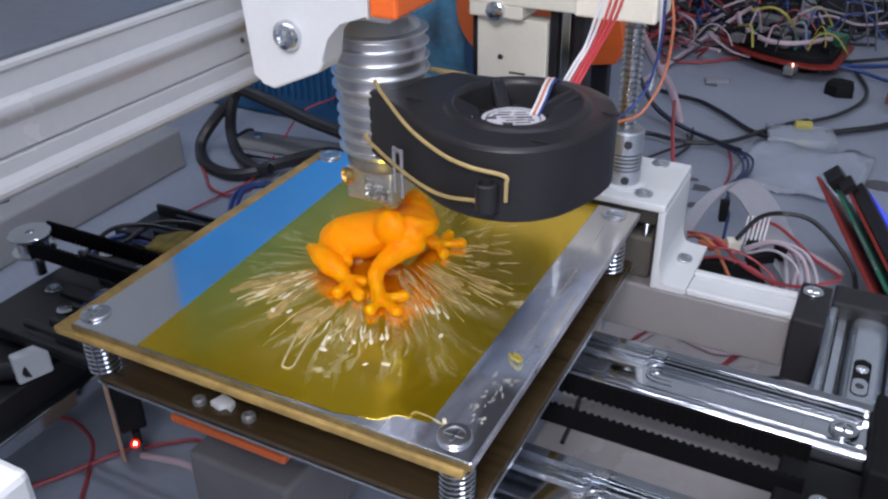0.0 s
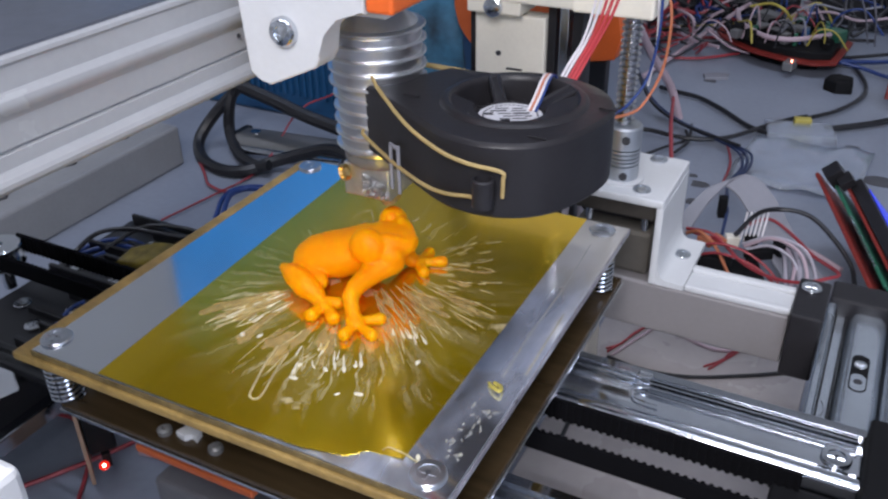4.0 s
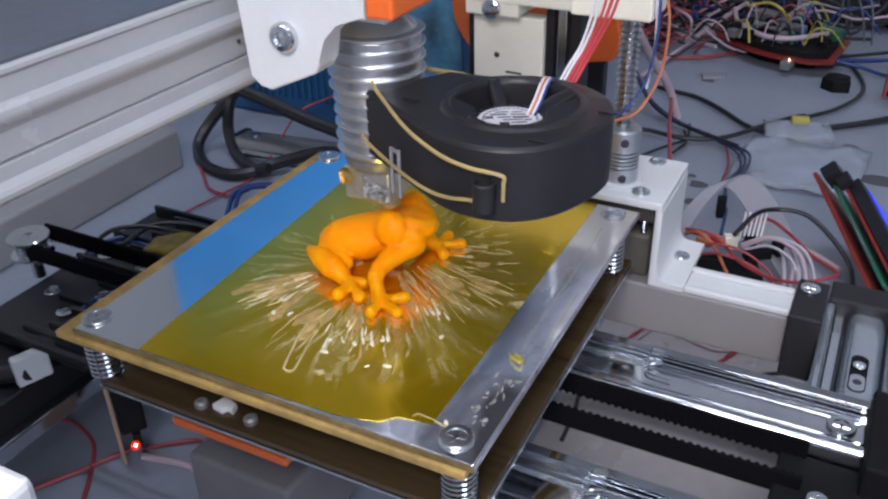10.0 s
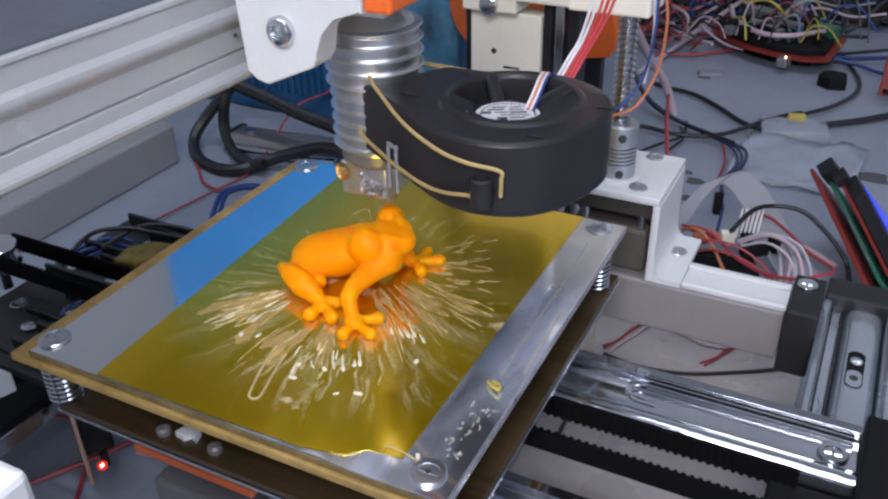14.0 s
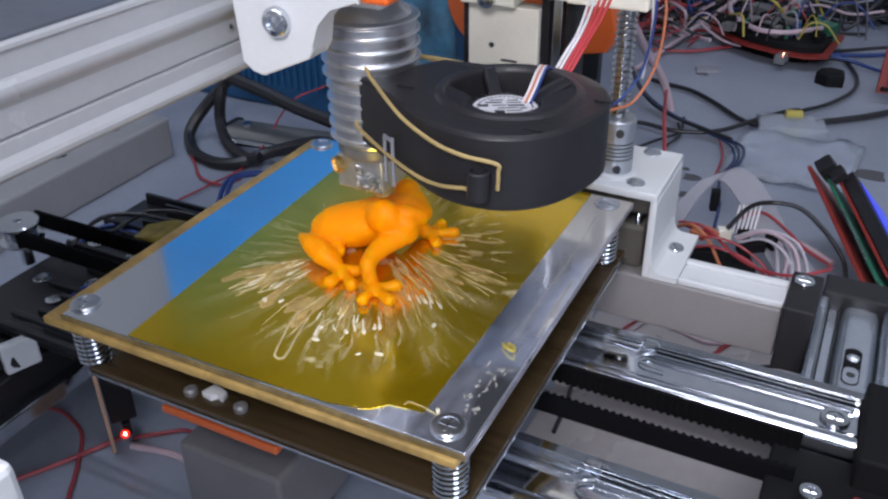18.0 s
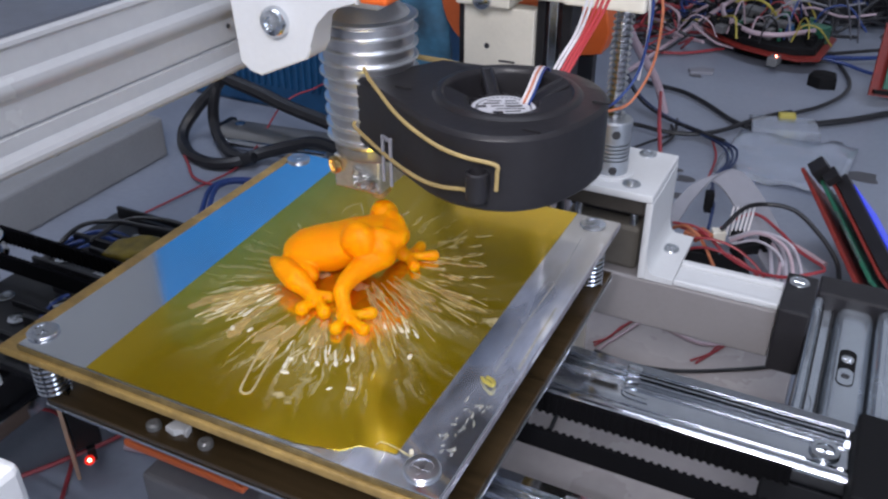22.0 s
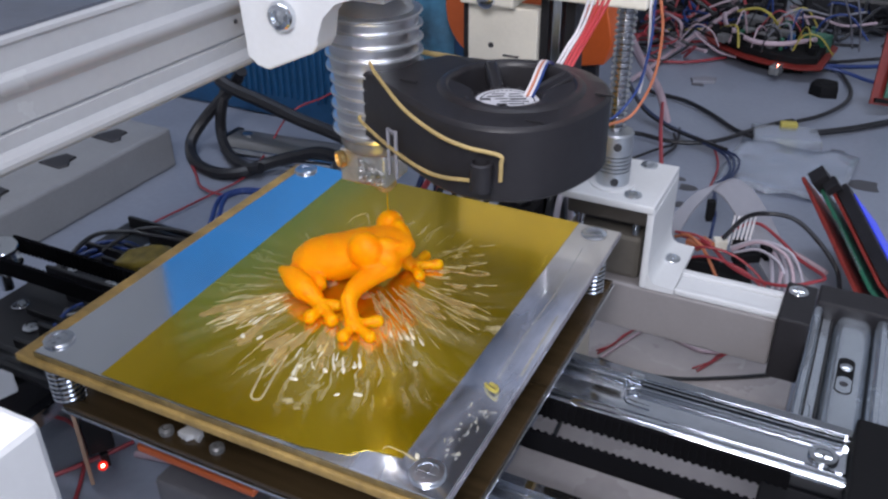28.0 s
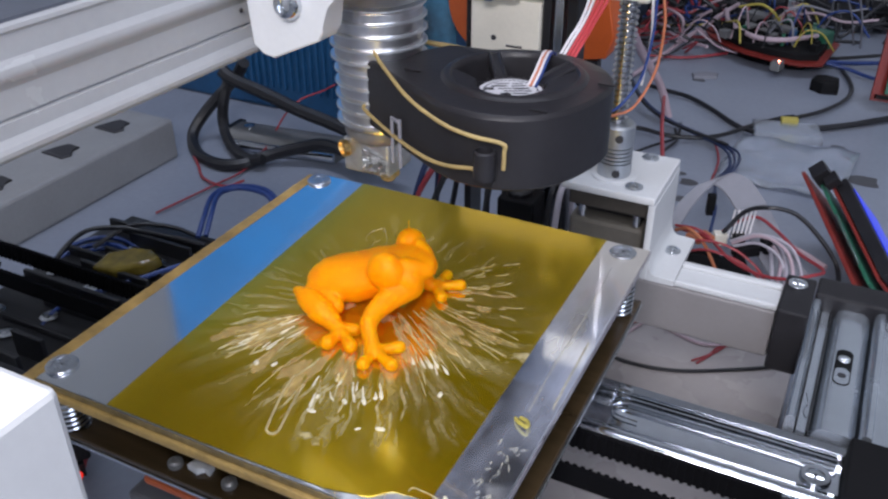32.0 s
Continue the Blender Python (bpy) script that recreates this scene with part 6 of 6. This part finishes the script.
def controller():
    h = thing("controller_board", (100, 545, Z_TABLE), "red controller board under a heap of coloured wires", "circuit board")
    bm = mesh()
    outline = [(44, 556), (52, 538), (64, 524), (80, 511), (100, 503), (120, 500), (134, 506), (140, 560), (110, 590), (60, 590)]
    prism(bm, outline, -75.6, -74.2)
    part("red_board", bm, RED_PCB, h, "red main circuit board")
    bm = mesh()
    box(bm, 102, 109, 495, 506, -80, -74, 0.8, turn=(0, 0, -12))
    part("usb_port", bm, GREY_MOTOR, h, "bright metal socket")
    bm = mesh()
    prism(bm, [(x + (92 - x) * 0.1, y + (545 - y) * 0.1 + 3) for x, y in outline], -74.1, -69, bevel=1.0)
    part("shield_board", bm, BLACK_CHIP, h, "black driver board")
    # black block added for the shade between board and table
    bm = mesh()
    prism(bm, [(x + (92 - x) * 0.3, y + (545 - y) * 0.3 + 6) for x, y in outline], Z_TABLE, -75.7)
    part("underside_shade", bm, BLACK_CHIP, h, "black block that puts shade under the board")
    bm = mesh()
    box(bm, 116, 134, 540, 552, -76, -62, 1, turn=(0, 0, -24))
    part("terminal_block", bm, GREEN_PCB, h, "green screw terminal")
    bm = mesh()
    ball(bm, (106.5, 499, -73.4), 0.6, n=10)
    part("diode", bm, LED_RED, h, "glowing red diode")
    for x, y, z, sx, sy in ((74, 548, -64, 8, 5), (88, 556, -62, 6, 6), (100, 546, -62, 10, 4), (92, 534, -63, 7, 7), (110, 560, -62, 6, 9), (80, 565, -60, 9, 6)):
        bm = mesh()
        box(bm, x - sx, x + sx, y - sy, y + sy, -66, z, 0.8, turn=(0, 0, -24))
        part("connector", bm, BLACK_CHIP if sx < 8 else GREY_MOTOR, h)
    rnd = random.Random(21)
    for k in range(46):
        x, y = rnd.uniform(62, 126), rnd.uniform(518, 576)
        sx, sy, sz = rnd.uniform(1.2, 4.2), rnd.uniform(1.2, 3.6), rnd.uniform(1.5, 9)
        mat = rnd.choice((BLACK_CHIP, BLACK_CHIP, BLACK_DULL, GREY_MOTOR, BLACK_CHIP, GREEN_PCB, BLUE_DARK))
        bm = mesh()
        if k % 4 == 0:
            lathe(bm, [(sx * 0.7, -69), (sx * 0.7, -69 + sz), (sx * 0.5, -68.6 + sz), (0.2, -68.6 + sz)], (x, y, 0), 12)
            part("capacitor", bm, mat, h)
        else:
            box(bm, x - sx, x + sx, y - sy, y + sy, -69.2, -69 + sz, 0.3, turn=(0, 0, rnd.choice((-24, -24, 66, 10))))
            part("component", bm, mat, h)
    for k in range(22):
        x, y = rnd.uniform(58, 130), rnd.uniform(508, 580)
        a = rnd.uniform(0, 2 * math.pi)
        reach = rnd.uniform(14, 40)
        q = (x + reach * math.cos(a), y + abs(reach * math.sin(a)))
        bm = mesh()
        tube(bm, [(x, y, -70), (x + 0.2 * (q[0] - x), y + 0.2 * (q[1] - y), -62 + rnd.uniform(0, 10)), (0.4 * x + 0.6 * q[0], 0.4 * y + 0.6 * q[1], -58 + rnd.uniform(-4, 14)), (*q, -72 + rnd.uniform(-4, 8))], rnd.choice((0.5, 0.6, 0.8)), 6, 6)
        part("wire", bm, rnd.choice((BLACK_WIRE, BLUE_WIRE, RED_WIRE, GREY_RIBBON, PINK_WIRE, BLACK_WIRE, YELLOW_WIRE)), h)
    side = thing("side_board", (196, 470, Z_TABLE), "red circuit board with a green face leaning on the cables", "circuit board")
    lean = Euler((radians(-16), radians(8), radians(24))).to_matrix()
    for name, b, mat in (("red_board", (-26, 26, -0.8, 0.8, 0, 44), RED_PCB), ("green_board", (-20, 26, -5.0, -3.6, 5, 42), GREEN_PCB), ("pin_header", (-24, 20, -3.5, -0.9, 1.5, 4.0), BLACK_CHIP)):
        bm = mesh()
        box(bm, *b, 0.2)
        for v in bm.verts:
            v.co = Vector((191, 470, Z_TABLE + 4)) + lean @ v.co
        part(name, bm, mat, side)
    bm = mesh()
    prism(bm, [(130, 484), (138, 478), (148, 481), (147, 492), (138, 495), (132, 492)], Z_TABLE, -76, bevel=2.5)
    single("black_adapter", bm, BLACK_CHIP, (138, 483, Z_TABLE), "small black plug adapter on the table", "adapter")


def plug_cluster():
    p = thing("plug_cluster", (122, 212, Z_TABLE), "black and orange jumper plugs on a small driver board", "plugs")
    bm = mesh()
    box(bm, 104, 138, 200, 232, Z_TABLE, -81, 0.4, turn=(0, 0, 20))
    part("driver_board", bm, BLACK_CHIP, p)
    for x, y, z, sx, sy, sz, a, mat in ((133, 216, -66, 8, 3, 3, 35, BLACK_CHIP), (140, 222, -65, 4, 2, 4, -50, BLACK_CHIP), (118, 205, -68, 9, 3, 4, 10, BLACK_CHIP), (112, 210, -62, 5, 2, 2, -28, ORANGE_WIRE), (117, 212, -61, 5, 2, 2, -40, ORANGE_WIRE),
                                        (113, 236, -58, 2.5, 2.5, 7, 20, BLACK_CHIP), (128, 226, -66, 4, 3, 3, 20, BLACK_CHIP), (121, 222, -66, 4, 3, 4, 20, PRINT_CREAM), (108, 202, -70, 6, 3, 3, 30, BLACK_CHIP)):
        bm = mesh()
        box(bm, x - 0.7 * sx, x + 0.7 * sx, y - 0.75 * sy, y + 0.75 * sy, z - 0.7 * sz, z + 0.7 * sz, 0.4, turn=(0, 0, a))
        part("plug", bm, mat, p)
    for k in range(6):
        bm = mesh()
        cyl(bm, (124 + 1.6 * k, 224 + 0.6 * k, -66), (124.6 + 1.6 * k, 228 + 0.6 * k, -54), 0.5, n=6)
        part("header_pin", bm, WHITE_WIRE, p)
    bm = mesh()
    path = spline([(99, 206, -68), (101, 215, -61), (105, 228, -54), (112, 240, -48), (120, 244, -50), (130, 238, -57), (140, 228, -66), (152, 218, -75), (164, 210, -80)], 6)
    loops = []
    for k, q in enumerate(path):
        across = Vector((0.75, 0.66, 0.25)) * (5.0 + 2.5 * k / len(path))
        loops.append([q - across, q + across, q + across + Vector((0, 0, 0.8)), q - across + Vector((0, 0, 0.8))])
    rings(bm, loops)
    single("ribbon_cable", bm, GREY_RIBBON, (166, 222, -82), "flat grey ribbon cable arching over the plugs", "cable")


def tabletop_bits():
    bm = mesh()
    prism(bm, [(-20, -10), (18, -12), (19, 11), (-19, 13)], 0, 5, (128, 396, Z_TABLE + 0.2), (0, 0, 16), 1.5)
    single("cable_sleeve", bm, SLEEVE, (128, 396, Z_TABLE), "clear plastic sleeve wrapped round the cable", "sleeve")
    bm = mesh()
    box(bm, 122, 132, 404, 409, -84, -77, 0.8, turn=(0, 0, 15))
    single("yellow_tag", bm, YELLOW_WIRE, (127, 406, Z_TABLE), "bright yellow tape tag on the cable", "tape")
    bag = mesh()
    nx, ny = 16, 12
    grid = [[bag.verts.new((100 + 64 * i / nx + 5 * j / ny, 318 + 66 * j / ny, Z_TABLE + 1.2 + 3.2 * noise.noise((i * 0.35, j * 0.4, 2.0)) + 1.5)) for i in range(nx + 1)] for j in range(ny + 1)]
    for j in range(ny):
        for i in range(nx):
            bag.faces.new((grid[j][i], grid[j][i + 1], grid[j + 1][i + 1], grid[j + 1][i]))
    ob = single("plastic_bag", bag, SLEEVE, (135, 350, Z_TABLE), "crumpled clear plastic bag lying flat on the table", "bag")
    so = ob.modifiers.new("thickness", "SOLIDIFY")
    so.thickness = 0.0003
    for x, y, r in ((157, 392, 3.6), (174, 352, 8.0), (60, 470, 4.0), (89.4, 309, 4.6), (91, 288, 4.0), (84, 318, 2.4)):
        bm = mesh()
        prism(bm, [(r * (1 + 0.25 * math.sin(3 * t + x)) * math.cos(t), r * (1 + 0.2 * math.cos(2 * t)) * math.sin(t)) for t in (2 * math.pi * k / 18 for k in range(18))], 0, 0.2, (x, y, Z_TABLE + 0.05))
        single("grease_stain", bm, INK_STAIN, (x, y, Z_TABLE), "dark grease stain on the table top", "stain")
    bm = mesh()
    prism(bm, [(-9, -4), (6, -6), (10, 2), (2, 6), (-8, 4)], 0, 2, (62, 478, Z_TABLE + 0.1), (0, 0, 30), 0.8)
    single("paper_scrap", bm, GREY_RIBBON, (62, 478, Z_TABLE), "crumpled white paper scrap", "scrap")


def bed_wires():
    b = thing("stage_wires", (-60, 90, -43), "bundle of blue and black wires tied to the stage", "wires")
    HALF.append(b)

    def wire(mat, r, pts):
        bm = mesh()
        tube(bm, [(x, y - 8.7, z - 2.5) for x, y, z in pts], r, 8, 5)
        part("wire", bm, mat, b)

    wire(BLACK_WIRE, 0.9, ((-84, 66, -42), (-84, 76, -35), (-84, 88, -33), (-75, 95, -33), (-66, 98, -34), (-50, 100, -34), (-36, 98, -32)))
    wire(BLACK_WIRE, 0.9, ((-80, 86, -38), (-72, 98, -33), (-58, 104, -33), (-45, 104, -34), (-30, 100, -32)))
    wire(BLUE_WIRE, 0.9, ((-92, 74, -43), (-91, 84, -40), (-86, 92, -39), (-77, 96, -39), (-68, 96, -41)))
    wire(BLUE_WIRE, 0.9, ((-90, 74, -43), (-88, 82, -40), (-82, 89, -39), (-74, 92, -39), (-64, 92, -41)))
    wire(BLUE_WIRE, 0.9, ((-87, 76, -43), (-84, 84, -41), (-78, 90, -40), (-68, 93, -41)))
    wire(BLUE_WIRE, 0.9, ((-61, 42, -42), (-63, 52, -40), (-62, 60, -40), (-50, 76, -38), (-40, 88, -36)))
    bm = mesh()
    prism(bm, [(-11, -4), (-2, -7), (8, -5), (13, -1), (9, 4), (2, 6), (-8, 4)], 0, 4.4, (-58, 84, -40), (8, -6, 24), 1.6)
    STAGE.append(single("amber_tape", bm, AMBER_TAPE, (-58, 84, -40), "wrinkled amber tape stuck on the black end plate", "tape"))


def bed_leads():
    """Two blue leads that bend after the bed at half its pace."""
    b = thing("bed_leads", (-45, 110, -34), "pair of blue leads looping up to the bed", "wires")
    HALF.append(b)
    for pts in (((-42, 92, -34), (-45, 100, -30), (-52, 112, -30), (-53, 120, -30), (-48, 126, -30), (-34, 124, -28), (-18, 112, -26)),
                ((-40, 94, -34), (-43, 102, -29), (-49, 112, -29), (-50, 118, -29), (-45, 123, -29), (-32, 121, -28), (-18, 108, -26))):
        bm = mesh()
        tube(bm, pts, 1.0, 8, 5)
        part("lead", bm, BLUE_WIRE, b)


def fan_leads():
    f = thing("fan_leads", (95, 60, 50), "white, orange, blue and red leads of the fan", "wires")
    HEAD.append(f)
    for k, mat in enumerate((WHITE_WIRE, ORANGE_WIRE, WHITE_WIRE, BLUE_WIRE)):
        bm = mesh()
        d = 0.95 * k
        d *= 0.62
        tube(bm, [(94.8 + d, 48.6, 51.4), (94.6 + d, 53, 53.2), (93.8 + d, 59, 54.9), (93.2 + d, 63.4, 54.6), (93.4 + d, 66.5, 52.4)], 0.32, 6)
        part("lead", bm, mat, f)
    for k, (mat, r) in enumerate(((WHITE_WIRE, 0.34), (WHITE_WIRE, 0.36), (LEAD_RED, 0.34), (LEAD_RED, 0.42), (LEAD_RED, 0.38))):
        d, e = 0.85 * k, 1.15 * k
        pts = [(92.5 + d, 70 + 0.5 * k, 48), (95.2 + d, 73 + 0.4 * k, 54.6), (97.4 + d, 75, 59.4), (99.2 + e, 75.4, 66), (100.4 + e * 1.2, 75, 73), (101.0 + e * 1.4, 74, 82)]
        bm = mesh()
        tube(bm, pts, r, 8, 5)
        part("lead", bm, mat, f)


def left_slide():
    s = thing("left_slide", (-60, 20, Z_TABLE), "black drawer slide with a bare steel lip under the stage", "linear slide")
    bm = mesh()
    box(bm, -100, -56, -120, 104, -66, -50.5, 0.8)
    part("body", bm, BLACK_DULL, s)
    bm = mesh()
    box(bm, -55.8, -51.0, -120, 104, -66, -60, 0.6)
    part("lip", bm, STEEL, s)
    for y in (-100, 86):
        bm = mesh()
        box(bm, -96, -64, y, y + 14, Z_TABLE, -66.05, 0.6)
        part("foot", bm, BLACK, s)


SLEEVE = material("clear plastic film", (0.74, 0.80, 0.90), 0.10, vary=0.15, stains=40, bump=0.3)
SLEEVE.node_tree.nodes["Principled BSDF"].inputs["Transmission Weight"].default_value = 0.76
SLEEVE.node_tree.nodes["Principled BSDF"].inputs["IOR"].default_value = 1.3
REFLECTED_DARK = material("dark blue-grey enamel", (0.035, 0.05, 0.085), 0.4, vary=0.2, grain=200, stains=20)
INK_STAIN = material("dark grease", (0.07, 0.07, 0.08), 0.5)
AMBER_TAPE = material("amber tape", (0.17, 0.125, 0.02), 0.10, vary=0.7, grain=300, stains=90, bump=0.6)


def cable_heap():
    """The dark tangle at the back of the table, and the orange part that stands in it."""
    heap = thing("cable_heap", (80, 650, Z_TABLE), "dark heap of tangled cables at the back of the table", "cables")
    rnd = random.Random(7)
    mats = (BLACK_WIRE, BLACK_WIRE, BLACK_WIRE, BLUE_WIRE, RED_WIRE, BLACK_WIRE, BLACK_WIRE, PINK_WIRE)
    for k in range(44):
        x, y, z = rnd.uniform(-40, 190), rnd.uniform(590, 680), Z_TABLE + 2
        pts = []
        for _ in range(6):
            pts.append((x, y, max(Z_TABLE + 2, z)))
            x, y, z = x + rnd.uniform(-34, 34), min(735, max(600, y + rnd.uniform(-24, 24))), Z_TABLE + rnd.uniform(0, 26)
        bm = mesh()
        tube(bm, pts, rnd.choice((0.9, 1.2, 1.5, 2.2)), 7, 5)
        part("cable", bm, mats[k % 8], heap)
    side = thing("wire_tangle", (10, 540, Z_TABLE), "tangle of red, blue and black wires beside the controller board", "wires")
    for k in range(34):
        x, y = rnd.uniform(-30, 44), rnd.uniform(500, 600)
        pts = []
        for _ in range(5):
            pts.append((x, y, Z_TABLE + rnd.uniform(2, 20)))
            x, y = x + rnd.uniform(-22, 22), min(610, max(495, y + rnd.uniform(-24, 24)))
        bm = mesh()
        tube(bm, pts, rnd.choice((0.7, 0.9, 1.2)), 6, 5)
        part("wire", bm, (RED_WIRE, BLACK_WIRE, BLUE_WIRE, BLACK_WIRE, PINK_WIRE, RED_WIRE, BLACK_WIRE)[k % 7], side)
    for x0, x1, y0, y1, top, a in ((-60, 46, 630, 720, -60, 8), (62, 88, 630, 668, -36, -8), (100, 235, 645, 735, -58, 5)):
        bm = mesh()
        box(bm, x0, x1, y0, y1, Z_TABLE, top, 3, turn=(0, 0, a))
        single("power_supply", bm, BLACK_DULL, ((x0 + x1) / 2, (y0 + y1) / 2, Z_TABLE), "black power supply brick among the cables", "power supply", "power supplies")
    bm = mesh()
    prism(bm, [(14, -32), (35, -28), (39, -16), (35, 2), (15, 2)], -334, -318, turn=(90, 0, 0), bevel=1)
    ob = thing("orange_bracket", (22, 326, Z_TABLE), "orange printed bracket on a dark foot behind the lift screw", "bracket")
    part("plate", bm, ORANGE, ob)
    bm = mesh()
    box(bm, 18, 30, 322, 330, Z_TABLE, -31, 0.8)
    part("foot", bm, BLACK_DULL, ob)


cable_heap()
loose_wires()
rear_things()
display_board()
controller()
plug_cluster()
tabletop_bits()
bed_wires()
bed_leads()
fan_leads()
left_slide()


# ---- what moves ----
def motions():
    for ob in BED:
        at = ob.location / MM
        walk(ob, [(t, pose((at.x + x) * MM, (at.y + y) * MM, at.z * MM)) for t, x, y, z in MOVES])
    for ob in STRAND:
        at = ob.location / MM
        walk(ob, [(t, pose((at.x + x) * MM, (at.y + y) * MM, (at.z + (z if t < 29.6 else 2.6)) * MM)) for t, x, y, z in MOVES])
    for ob in STAGE:
        at = ob.location / MM
        walk(ob, [(t, pose(at.x * MM, (at.y + y) * MM, at.z * MM)) for t, x, y, z in MOVES])
    for ob in HALF:
        at = ob.location / MM
        walk(ob, [(t, pose(at.x * MM, (at.y + 0.5 * y) * MM, at.z * MM)) for t, x, y, z in MOVES])
    for ob in HEAD:
        at = ob.location / MM
        walk(ob, [(t, pose(at.x * MM, at.y * MM, (at.z + z) * MM)) for t, x, y, z in MOVES])


motions()
